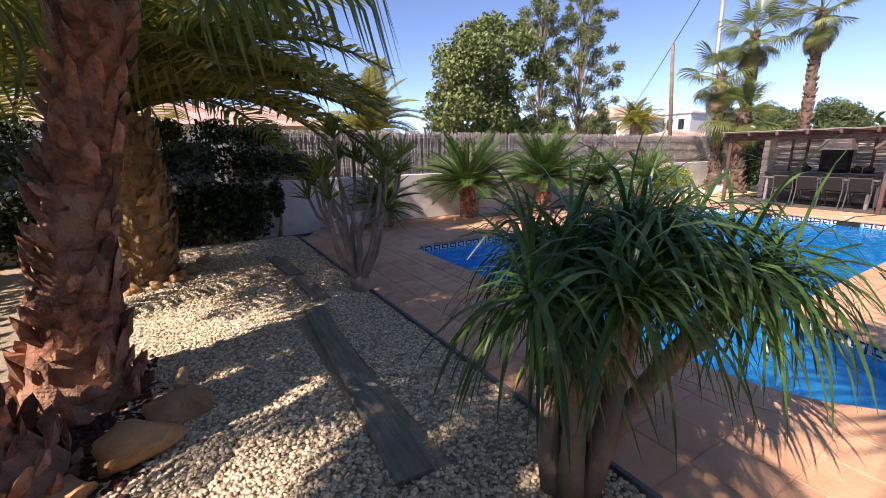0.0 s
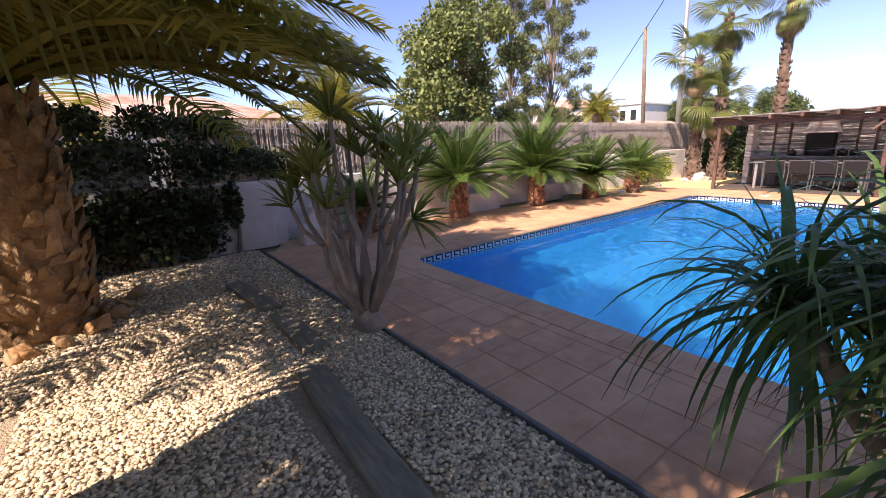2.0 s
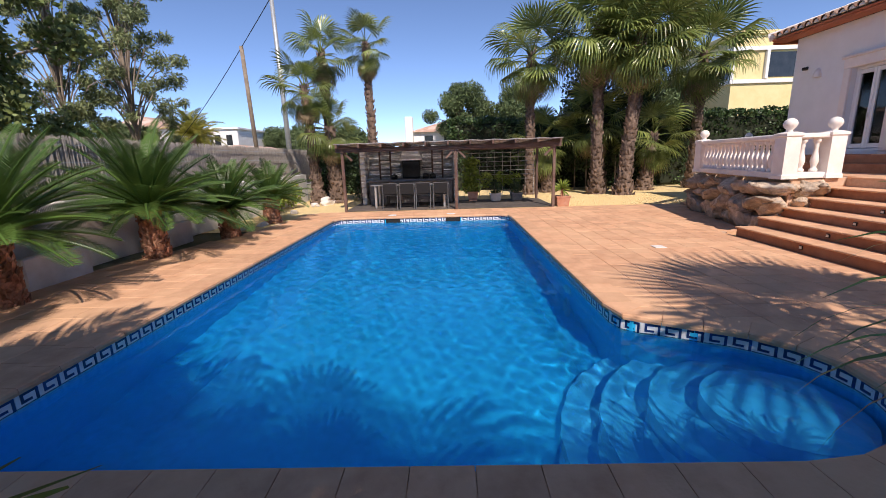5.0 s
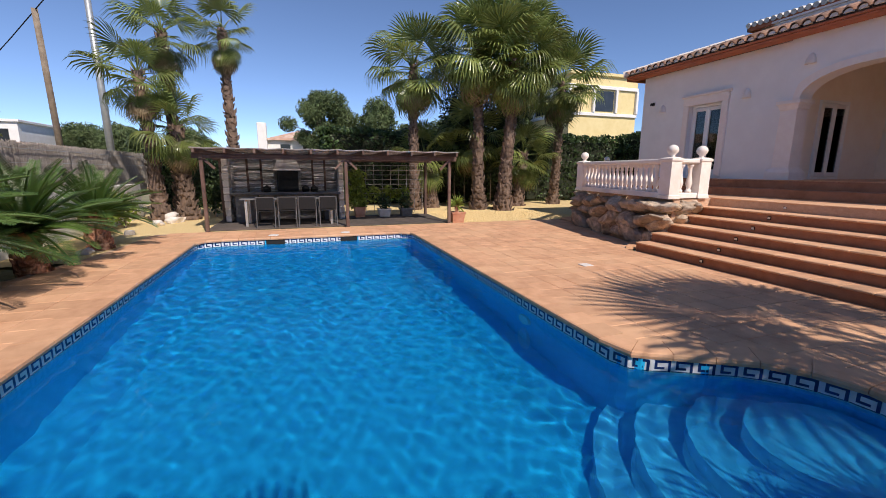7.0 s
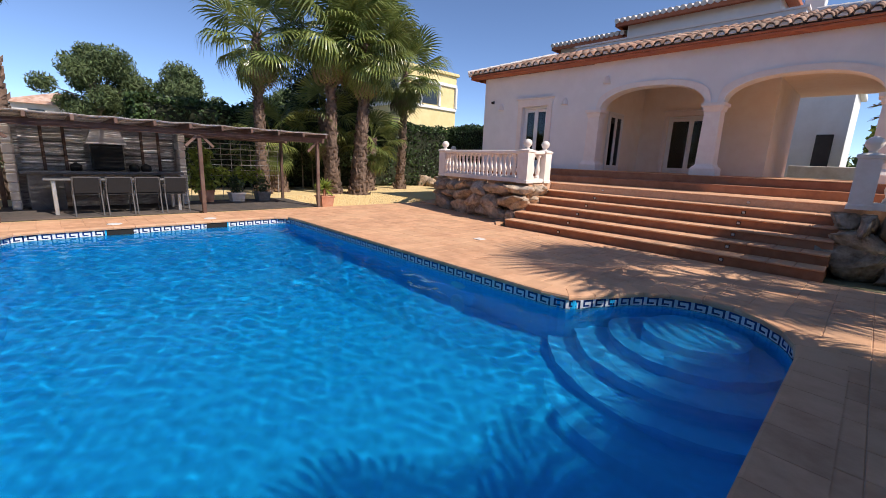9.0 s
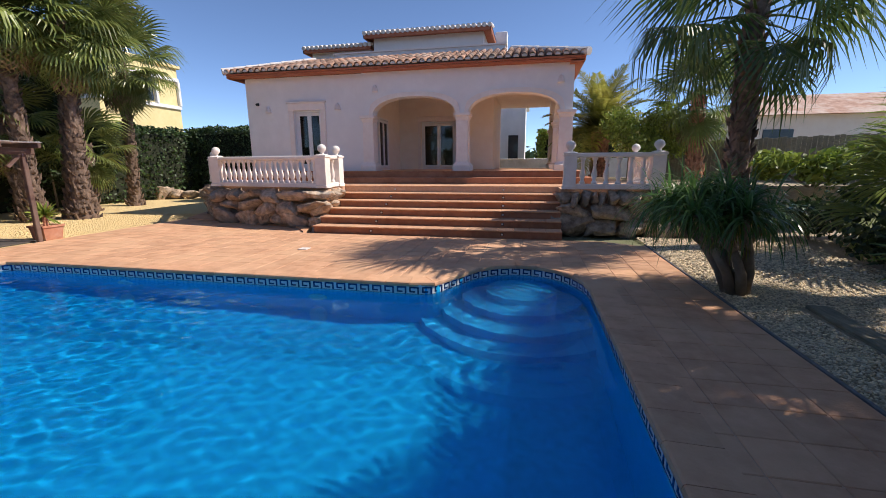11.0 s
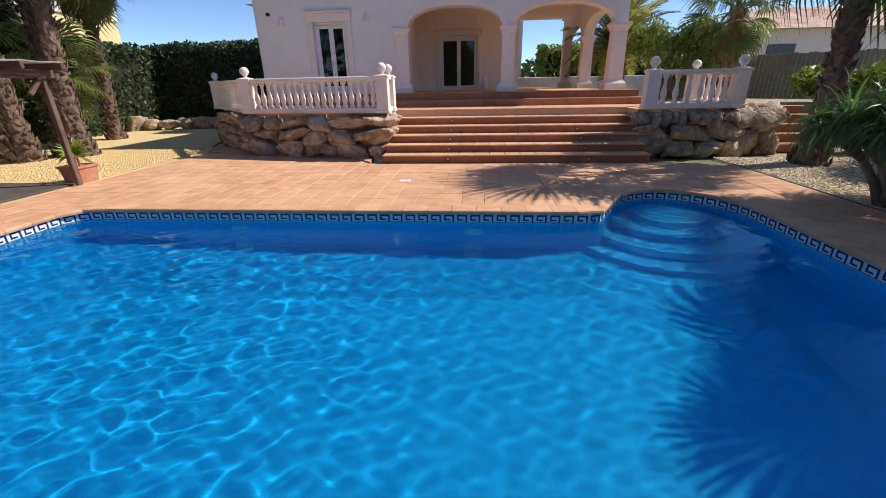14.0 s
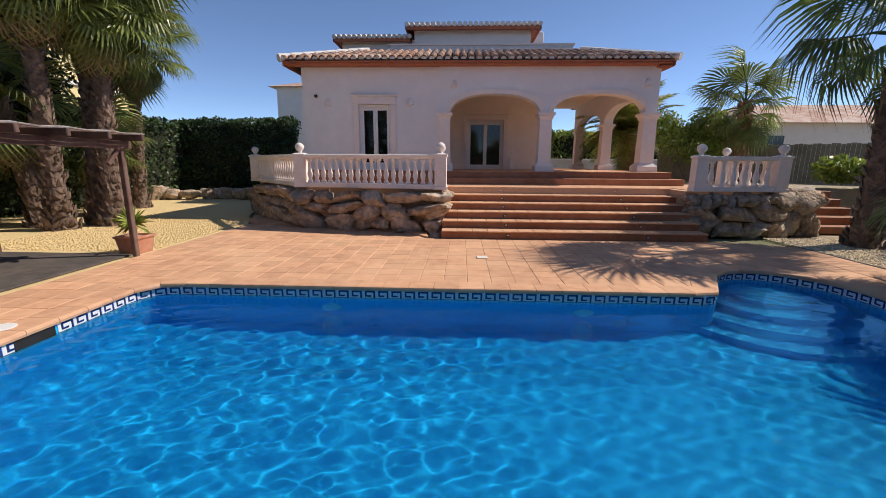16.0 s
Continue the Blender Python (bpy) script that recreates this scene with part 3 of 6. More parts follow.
# arch mouldings
for a in (A1, A2):
    b = Build()
    xs = [a[0] + (a[1] - a[0]) * (0.5 - 0.5 * math.cos(math.pi * i / 28)) for i in range(29)]
    c = (a[0] + a[1]) / 2
    for p, q in zip(xs, xs[1:]):
        o = []
        for x in (p, q):
            z = arch_z(x, a)
            k = 1 + 0.13 / ((a[1] - a[0]) / 2)
            X, Z = c + (x - c) * k, SPR + (z - SPR) * 1.0 + 0.13 * (1 if abs(x - c) < 1.25 else max(0, (1.306 - abs(x - c)) / 0.06))
            o.append((x, z, X, Z))
        (x0, z0, X0_, Z0), (x1, z1, X1_, Z1) = o
        y = FY + 0.03
        b.add([(x0, y, z0), (x1, y, z1), (X1_, y, Z1), (X0_, y, Z0), (x0, FY - 0.02, z0), (x1, FY - 0.02, z1), (X1_, FY - 0.002, Z1), (X0_, FY - 0.002, Z0)], [(0, 1, 2, 3), (3, 2, 6, 7), (1, 0, 4, 5)])
    b.make("arch_moulding", M_TRIM, house)


def column(x, y, w, z0=PZ, z1=SPR):
    b = Build()
    b.lathe((x, y, z0), [(w * 0.72, 0), (w * 0.72, 0.16), (w * 0.64, 0.20), (w * 0.56, 0.23), (w * 0.5, 0.27), (w * 0.46, z1 - z0 - 0.2), (w * 0.52, z1 - z0 - 0.17), (w * 0.56, z1 - z0 - 0.10), (w * 0.66, z1 - z0 - 0.07), (w * 0.66, z1 - z0)], square=True)
    b.make("column", M_TRIM, house)


column(7.74, FY - 0.16, 0.36)
column(4.755, FY - 0.18, 0.38)
column(1.76, FY - 0.18, 0.40)
for y in (-11.3, -15.0):
    column(1.76, y, 0.38)
for a in ((-11.12, -7.92), (-14.8, -11.5)):
    b = Build()
    arch_front(b, a, 1.94, 1.60, WH, "y")
    b.weld().make("side_arch_wall", M_STUCCO, house)
for y in (-11.3, -15.0):
    wall_box("pier_wall", 1.60, 1.94, y - 0.2, y + 0.2, SPR, WH, M_STUCCO, house)
# porch: back wall with a double door, side wall with a door, ceiling
BY = -11.3
DX0, DX1, DZ1 = 5.62, 7.0, 3.2
for x0, x1, z0, z1 in ((DX1, 8.2, PZ, WH), (4.15, DX0, PZ, WH), (DX0, DX1, DZ1, WH)):
    wall_box("porch_wall", x0, x1, BY - 0.3, BY, z0, z1, M_PORCH, house)
b = Build()
b.box((4.30, (BY - 15.5) / 2, (PZ + WH) / 2), (0.3, 15.5 + BY - 0.62, WH - PZ))
b.make("porch_wall", M_PORCH, house)
b = Build()
b.box((4.9, -11.7, WH - 0.12), (6.6, 7.9, 0.08))
b.make("porch_ceiling", M_PORCH, house)


def french_window(parent, x0, x1, y, z0, z1, name="window", along="x", open_depth=0.14):
    """Two glazed white leaves in a frame."""
    w = x1 - x0
    win = child(name, None, parent)
    fr = Build()

    def bx(cx, cz, sx, sz, d=0.06, off=0.0, bev=0.008):
        c = (cx, y - open_depth + off, cz) if along == "x" else (y, cx, cz)
        s = (sx, d, sz) if along == "x" else (d, sx, sz)
        fr.box(c, s, bev)
    bx(x0 + 0.03, (z0 + z1) / 2, 0.06, z1 - z0)
    bx(x1 - 0.03, (z0 + z1) / 2, 0.06, z1 - z0)
    bx((x0 + x1) / 2, z1 - 0.03, w - 0.12, 0.06)
    bx((x0 + x1) / 2, z0 + 0.03, w - 0.12, 0.06)
    fr.make("window_frame", M_PVC, win)
    for s in (0, 1):
        fr = Build()
        a, c = (x0 + 0.06, (x0 + x1) / 2) if s == 0 else ((x0 + x1) / 2, x1 - 0.06)
        bx(a + 0.035, (z0 + z1) / 2, 0.066, z1 - z0 - 0.14, 0.05, 0.012)
        bx(c - 0.035, (z0 + z1) / 2, 0.066, z1 - z0 - 0.14, 0.05, 0.012)
        bx((a + c) / 2, z1 - 0.115, c - a - 0.14, 0.09, 0.05, 0.012)
        bx((a + c) / 2, z0 + 0.12, c - a - 0.14, 0.10, 0.05, 0.012)
        leaf = fr.make("leaf", M_PVC, win)
        fr = Build()
        bx((a + c) / 2, (z0 + z1) / 2, c - a - 0.12, z1 - z0 - 0.3, 0.008, 0.0, 0)
        pane = fr.make("pane", M_GLASS, win)
        pane.visible_shadow = False
    fr = Build()
    bx((x0 + x1) / 2 + 0.03, z0 + (z1 - z0) * 0.42, 0.02, 0.12, 0.05, 0.05)
    fr.make("handle", M_ALU, win)
    return win


def surround(parent, x0, x1, z0, z1, y, w=0.17, lintel=0.22):
    b = Build()
    b.box((x0 - w / 2, y + 0.02, (z0 + z1) / 2), (w, 0.06, z1 - z0), 0.012)
    b.box((x1 + w / 2, y + 0.02, (z0 + z1) / 2), (w, 0.06, z1 - z0), 0.012)
    b.box(((x0 + x1) / 2, y + 0.022, z1 + lintel / 2), (x1 - x0 + 2 * w + 0.02, 0.07, lintel), 0.012)
    b.box(((x0 + x1) / 2, y + 0.04, z1 + lintel + 0.025), (x1 - x0 + 2 * w + 0.1, 0.12, 0.06), 0.015)
    b.make("window_surround", M_TRIM, parent)


french_window(house, WX0, WX1, LY, WZ0, WZ1)
surround(house, WX0, WX1, WZ0, WZ1, LY)
french_window(house, DX0, DX1, BY, PZ, DZ1, "door")
surround(house, DX0, DX1, PZ, DZ1, BY, 0.12, 0.14)
wd = french_window(house, -9.75, -8.75, 7.85, PZ, 3.15, "side_door", "y")
# dark rooms behind the glazing
wall_box("room_floor", 8.25, 11.6, -11.2, LY - 0.34, PZ - 0.1, PZ - 0.02, M_PORCH, house)
wall_box("room_wall", 8.25, 11.6, -11.4, -11.25, PZ - 0.1, WH, M_PORCH, house)
wall_box("room_ceiling", 8.25, 11.6, -11.2, LY - 0.34, WH - 0.08, WH, M_PORCH, house)
wall_box("room_wall", 4.5, 8.2, -15.4, -15.2, PZ - 0.1, WH, M_PORCH, house)
wall_box("room_ceiling", 4.5, 8.2, -15.2, BY - 0.3, WH - 0.06, WH, M_PORCH, house)

# roofs
EY, EZ, SL = -7.22, 4.42, 0.33      # eave line, its height, and the slope
EX0, EX1 = 1.33, 12.40
DEPTH = 2.1
# plain dark brown deck, seen between the tile rows
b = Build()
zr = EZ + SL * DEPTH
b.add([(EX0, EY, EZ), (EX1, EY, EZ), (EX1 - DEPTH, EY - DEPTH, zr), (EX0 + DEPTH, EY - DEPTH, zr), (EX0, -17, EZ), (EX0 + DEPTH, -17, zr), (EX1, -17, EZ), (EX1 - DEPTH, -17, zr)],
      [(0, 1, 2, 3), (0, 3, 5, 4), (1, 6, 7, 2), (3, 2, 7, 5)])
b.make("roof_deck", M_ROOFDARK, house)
for c, sz in (((((EX0 + EX1) / 2, EY - 0.02, EZ - 0.035)), (EX1 - EX0 - 0.06, 0.05, 0.05)), (((EX0 + EX1) / 2, EY - 0.2, EZ - 0.085), (EX1 - EX0 - 0.1, 0.36, 0.045)), ((EX0 + 0.05, -12.1, EZ - 0.08), (0.05, 9.7, 0.13)), ((EX0 + 0.23, -12.1, EZ - 0.155), (0.36, 9.7, 0.04)), ((EX1 - 0.05, -12.1, EZ - 0.08), (0.05, 9.7, 0.13))):
    b = Build()
    b.box(c, sz, 0.01)
    b.make("fascia", M_FASCIA, house)


def barrel(length=0.44, r0=0.094, r1=0.080, seg=6):
    b = Build()
    vs, fs = [], []
    for i in range(seg + 1):
        a = math.pi * i / seg
        for rr, yy in ((r0, 0), (r1, -length)):
            vs.append((rr * math.cos(a), yy, rr * math.sin(a)))
    for i in range(seg):
        fs.append((2 * i, 2 * i + 2, 2 * i + 3, 2 * i + 1))
    o = len(vs)
    for i in range(seg + 1):
        a = math.pi * i / seg
        vs.append(((r0 - 0.018) * math.cos(a), 0, (r0 - 0.018) * math.sin(a)))
    for i in range(seg):
        fs.append((2 * i, o + i, o + i + 1, 2 * i + 2))
    b.add(vs, fs)
    return b.mesh("roof_tile", M_ROOF, True)


bar = barrel()
slope_deg = math.degrees(math.atan(SL))
ncol = 50
for i in range(ncol):
    x = EX0 + 0.1 + (EX1 - EX0 - 0.2) * i / (ncol - 1)
    dmax = min(DEPTH, x - EX0, EX1 - x)
    for r in range(5):
        d = r * 0.40
        if d < dmax + 0.12:
            child("roof_tile", bar, house, pose(x, EY + 0.05 - d, EZ + 0.02 + SL * d + 0.012, -slope_deg, 0, rng.uniform(-2, 2)))
plug = Build()
rim = [(0.074 * math.cos(math.pi * k / 8), 0.074 * math.sin(math.pi * k / 8)) for k in range(9)]
plug.add([(x, y, z) for y in (0, -0.05) for x, z in rim], [tuple(range(9))] + [(k, k + 9, (k + 1) % 9 + 9, (k + 1) % 9) for k in range(9)])
plug = plug.mesh("eave_mortar", M_MORTAR)
for i in range(ncol):
    child("eave_mortar", plug, house, pose(EX0 + 0.1 + (EX1 - EX0 - 0.2) * i / (ncol - 1), EY + 0.035, EZ + 0.02))
for x0, y0, x1, y1 in ((EX0, EY, EX0 + DEPTH, EY - DEPTH), (EX1, EY, EX1 - DEPTH, EY - DEPTH)):
    b = Build()
    for k in range(8):
        u0, u1 = k / 8 - 0.02, (k + 1) / 8
        p = [Vector((x0 + (x1 - x0) * u, y0 + (y1 - y0) * u, EZ + 0.07 + SL * DEPTH * u)) for u in (u0, u1)]
        b.tube(p, [0.11, 0.095], 10)
    b.make("ridge_tile", M_MORTAR, house)


def small_roof(x0, x1, y, z, depth=1.5, side=None):
    """A tiled eave above an upper wall."""
    b = Build()
    b.add([(x0, y, z), (x1, y, z), (x1 - 0.2, y - depth, z + 0.35), (x0 + 0.2, y - depth, z + 0.35), (x0, y - 4, z), (x1, y - 4, z)], [(0, 1, 2, 3), (0, 3, 4), (1, 5, 2)])
    b.box(((x0 + x1) / 2, y - 0.03, z - 0.08), (x1 - x0 - 0.04, 0.06, 0.14), 0.01, 1)
    b.box((x0 + 0.05, y - 2, z - 0.08), (0.06, 4, 0.14), 0.01, 1)
    b.box((x1 - 0.05, y - 2, z - 0.08), (0.06, 4, 0.14), 0.01, 1)
    k = int((x1 - x0) / 0.2)
    for i in range(k + 1):
        x = x0 + 0.08 + (x1 - x0 - 0.16) * i / k
        b.tube([(x, y + 0.05, z + 0.03), (x, y - depth * 0.8, z + 0.03 + 0.28)], [0.085, 0.075], 8, 2)
    b.box(((x0 + x1) / 2, y - 2.05, z - 0.04), (x1 - x0 - 0.14, 3.9, 0.06), 0, 1)
    b.make("upper_roof", [M_ROOF_J, M_FASCIA, M_MORTAR], house)


wall_box("parapet", 3.65, 9.62, -9.75, -9.45, 4.9, 5.36, M_STUCCO, house)
wall_box("parapet_coping", 3.6, 9.67, -9.8, -9.40, 5.36, 5.41, M_TRIM, house)
wall_box("upper_wall", 4.65, 9.1, -16, -12, 4.6, 6.6, M_STUCCO, house)
small_roof(4.30, 9.42, -11.6, 6.62)
wall_box("upper_wall", 9.1, 12.0, -16, -12.3, 4.6, 6.3, M_STUCCO, house)
small_roof(9.2, 12.3, -12.0, 6.32)
b = Build()
b.box((4.1, -14, 5.9), (0.5, 0.5, 2.2), 0.02)
b.make("chimney", M_STUCCO, house)
# half-round plaster wall lamps on the front
for x, y, z in ((11.2, LY, 3.35), (8.75, LY, 3.38), (7.45, FY, 3.85), (1.95, FY, 3.9)):
    wl = Build()
    wl.lathe((0, 0, 0), [(0.10, -0.12), (0.10, -0.10), (0.085, -0.02), (0.05, 0.06), (0.012, 0.09)], 14)
    ob = wl.make("wall_lamp", M_TRIM, None, "", True)
    ob.matrix_basis = pose(x, y + 0.02, z)
    tagged(ob, "white plaster wall lamp on the stucco front", "lamp", "wall lamps on the front")
cam_b = Build()
cam_b.box((0, 0.05, 0), (0.07, 0.12, 0.07), 0.01)
cam_b.box((0, 0.0, 0.03), (0.05, 0.05, 0.05), 0.01)
ob = cam_b.make("wall_sensor", M_BLACK)
ob.matrix_basis = pose(11.55, LY + 0.02, 3.5)
tagged(ob, "small dark sensor on the stucco front", "sensor")

# ---- garden walls, fence, pergola ----
gw = thing("garden_wall", "white painted garden wall with planters", "wall", (0, 0, 0), 0, "", "structure")
b = Build()
b.box((-4.2, 7.2, 0.52), (10.0, 0.2, 1.1), 0.01)
b.box((8.9, 7.55, 0.52), (16.2, 0.2, 1.08), 0.01)
b.box((0.9, 7.38, 0.52), (0.22, 0.5, 1.1), 0.01)
b.make("wall", M_GARDENWALL, gw)
fence = thing("heather_fence", "grey-brown brushwood screen fence above the garden wall", "fence", (0, 0, 0), 0, "", "structure")
for i in range(35):
    x = -0.5 + i * 0.62
    v = [];  f = []
    m = 70
    xs = x + nrg.uniform(0, 0.62, m)
    top = 2.08 + nrg.uniform(-0.05, 0.04, m)
    y = 8.3 + nrg.uniform(-0.03, 0.03, m)
    wd_ = nrg.uniform(0.006, 0.014, m)
    ln = nrg.uniform(-0.05, 0.05, m)
    V = np.stack([np.stack([xs - wd_, y, np.full(m, 0.6)], 1), np.stack([xs + wd_, y - 0.01, np.full(m, 0.6)], 1), np.stack([xs + wd_ * 0.6 + ln, y - 0.01, top], 1), np.stack([xs - wd_ * 0.6 + ln, y, top], 1)], 1).reshape(-1, 3)
    o = len(V)
    V = np.concatenate([V, [(x, 8.34, 0.6), (x + 0.63, 8.34, 0.6), (x + 0.63, 8.34, 2.03), (x, 8.34, 2.03)]])
    k = np.arange(m + 1) * 4
    child("panel", raw_mesh("panel", V, np.stack([k, k + 1, k + 2, k + 3], 1), M_HEATHER), fence)
for z in (1.25, 1.65, 1.95):
    b = Build()
    b.tube([(-0.5, 8.24, z), (21.2, 8.24, z)], 0.006, 5)
    b.make("wire", M_METAL, fence)

# ---- balustrades and rock walls ----
bal_b = Build()
bal_b.lathe((0, 0, 0), [(0.062, 0), (0.062, 0.05), (0.045, 0.06), (0.038, 0.09), (0.05, 0.13), (0.064, 0.19), (0.055, 0.26), (0.036, 0.34), (0.030, 0.42), (0.040, 0.45), (0.032, 0.48), (0.045, 0.51), (0.062, 0.53), (0.062, 0.58)], 10)
baluster_mesh = bal_b.mesh("baluster", M_BALUSTER, True)


def newel(parent, x, y, z, h=0.78, w=0.26, rz=0.0):
    b = Build()
    b.lathe((x, y, z), [(w * 0.56, 0), (w * 0.56, 0.06), (w * 0.5, 0.08), (w * 0.5, h - 0.06), (w * 0.58, h - 0.04), (w * 0.58, h), (w * 0.3, h + 0.03)], square=True)
    b.make("newel_post", M_BALUSTER, parent)
    b = Build()
    b.lathe((x, y, z + h + 0.02), [(0.06, 0), (0.045, 0.03), (0.05, 0.05), (0.085, 0.085), (0.105, 0.13), (0.105, 0.16), (0.085, 0.205), (0.045, 0.235), (0.005, 0.245)], 16)
    b.make("ball_finial", M_BALUSTER, parent, "", True)


def run(parent, p, q, z, gap=0.17, n=None):
    p, q = Vector((*p, z)), Vector((*q, z))
    d = q - p
    ang = math.degrees(math.atan2(d.y, d.x))
    mid = (p + q) / 2
    b = Build()
    b.box((mid.x, mid.y, z + 0.055), (d.length - 0.2, 0.2, 0.11), 0.012, 0, ang)
    b.make("plinth", M_BALUSTER, parent)
    b = Build()
    b.box((mid.x, mid.y, z + 0.735), (d.length - 0.2, 0.2, 0.09), 0.02, 0, ang)
    b.box((mid.x, mid.y, z + 0.70), (d.length - 0.2, 0.13, 0.04), 0.01, 0, ang)
    b.make("handrail", M_BALUSTER, parent)
    n = n or int((d.length - 0.3) / gap)
    for i in range(n):
        u = p + d * ((i + 0.5) / n * (d.length - 0.3) / d.length + 0.15 / d.length)
        child("baluster", baluster_mesh, parent, pose(u.x, u.y, z + 0.108, 0, 0, ang))


balA = thing("balustrade", "cream cast-stone balustrade on the rockery wall beside the steps", "balustrade", (0, 0, 0), 0, "balustrades of the terrace")
NF, NR, P2, PE = (7.68, -4.35), (7.70, -5.14), (11.12, -4.93), (13.65, -7.8)
for p in (NF, NR, P2, PE):
    newel(balA, *p, TZ)
run(balA, NF, P2, TZ)
run(balA, P2, PE, TZ)
run(balA, NR, NF, TZ, n=2)
balB = thing("balustrade", "cream cast-stone balustrade above the rocks by the palm", "balustrade", (0, 0, 0), 0, "balustrades of the terrace")
for p in ((1.86, -4.54), (0.06, -4.58), (0.06, -6.6)):
    newel(balB, *p, TZ)
run(balB, (1.86, -4.54), (0.06, -4.58), TZ, 0.22)
run(balB, (0.06, -4.58), (0.06, -6.6), TZ, 0.22)


def ico(sub=2):
    bm = bmesh.new()
    bmesh.ops.create_icosphere(bm, subdivisions=sub, radius=1.0)
    v = np.array([p.co[:] for p in bm.verts])
    f = np.array([[q.index for q in p.verts] for p in bm.faces])
    bm.free()
    return v, f


ICO1, ICO2, ICO3 = ico(1), ico(2), ico(3)


def rock_mesh(seed, s, rough=0.28, base=ICO3, flat=0.8, mat=None):
    """A boulder: a lump cut by random planes into broken faces, with a rough skin."""
    v, f = base
    r = random.Random(seed * 13 + 5)
    o = Vector((seed * 3.7, seed * 1.3, seed * 2.1))
    cuts = []
    for k in range(15):
        d = Vector((r.gauss(0, 1), r.gauss(0, 1), r.gauss(0, 1))).normalized()
        cuts.append((d, r.uniform(0.44, 0.76)))
    out = []
    for p in v:
        d = Vector(p)
        q = Vector([math.copysign(abs(c) ** flat, c) for c in d])
        for n_, h in cuts:
            e = q.dot(n_) - h
            if e > 0:
                q = q - n_ * e * 0.92
        k = 1 + rough * 0.25 * noise.noise(d * 2.3 + o) - rough * 0.42 * max(0, 0.22 - abs(noise.noise(d * 3.1 + o))) + rough * 0.22 * noise.noise(d * 7 + o)
        out.append([q.x * s[0] * k * 1.3, q.y * s[1] * k * 1.3, q.z * s[2] * k * 1.3])
    return raw_mesh("rock", np.array(out), f, mat or M_ROCK, False)


ROCKS = [rock_mesh(i, (1, 1, 1), 0.8, ICO3, 0.6) for i in range(12)]


def rock_wall(name, line, z1, label, seed, rows=3, widths=((0.3, 1.0),) * 3):
    r = random.Random(seed)
    w = thing(name, label, "rock wall")
    for (x0, y0), (x1, y1) in zip(line, line[1:]):
        L_ = math.hypot(x1 - x0, y1 - y0)
        ang = math.degrees(math.atan2(y1 - y0, x1 - x0))
        z = -0.06
        hs = [0.42, 0.32, 0.26][:rows]
        k = (z1 + 0.06) / sum(hs)
        for h, (w0, w1) in zip(hs, widths):
            h *= k
            u = -0.15
            while u < L_ - 0.05:
                wd = min(r.uniform(w0, w1), L_ + 0.15 - u)
                m = Matrix.Translation((x0 + (x1 - x0) * (u + wd / 2) / L_, y0 + (y1 - y0) * (u + wd / 2) / L_, z + h / 2)) @ Matrix.Rotation(radians(ang + r.uniform(-6, 6)), 4, "Z") @ Matrix.Rotation(radians(r.uniform(-8, 8)), 4, "Y") @ Matrix.Diagonal((wd * 0.56, 0.30 + 0.06 * r.random(), h * (0.56 + 0.14 * r.random()), 1))
                child("rock", r.choice(ROCKS), w, m)
                u += wd * 0.94
            z += h
    return w


rock_wall("rockery_wall", [(7.78, -4.32), (11.1, -4.95), (12.6, -6.5), (13.6, -7.8)], TZ - 0.08, "rockery wall of large brown boulders under the balustrade", 3)
rock_wall("rockery_wall", [(1.98, -4.55), (0.0, -4.6)], TZ - 0.06, "rockery wall of long brown slabs under small stones beside the steps", 11, 3, ((0.5, 1.1), (0.7, 1.2), (0.18, 0.36)))
rock_wall("rockery_wall", [(7.72, -4.22), (7.70, -4.95)], TZ - 0.05, "brown boulders stacked under the newel post by the steps", 23, 3, ((0.3, 0.5),) * 3)
rock_wall("rockery_wall", [(0.0, -4.7), (-0.9, -4.9), (-1.0, -6.0)], 0.98, "large pale boulders at the corner of the raised garden", 15, 2)
rock_wall("rockery_edge", [(13.8, -8.6), (15.0, -12.0), (17.4, -12.6), (20.2, -11.6)], 0.42, "row of low boulders at the foot of the hedge", 19, 1)
# narrow side steps beyond the rocks
ss = thing("side_stairs", "narrow terracotta side steps between rocks", "steps", (0, 0, 0), 0, "", "structure")
for k in range(5):
    b = Build()
    b.box((-1.75, -4.9 - 0.32 * k - 1.0, 0.09 + 0.095 * k), (1.5, 2.0, 0.18 + 0.19 * k), 0.012)
    b.make("step", M_STEP, ss)
b = Build()
b.prism([(-0.3, -14), (-0.3, -6.2), (-1.0, -6.5), (-9, -6.6), (-9, -14)], -0.05, 0.97)
structure(b.make("raised_garden", M_GRAVELBED), "raised gravel garden beside the house", "ground")

# ---- plants ----


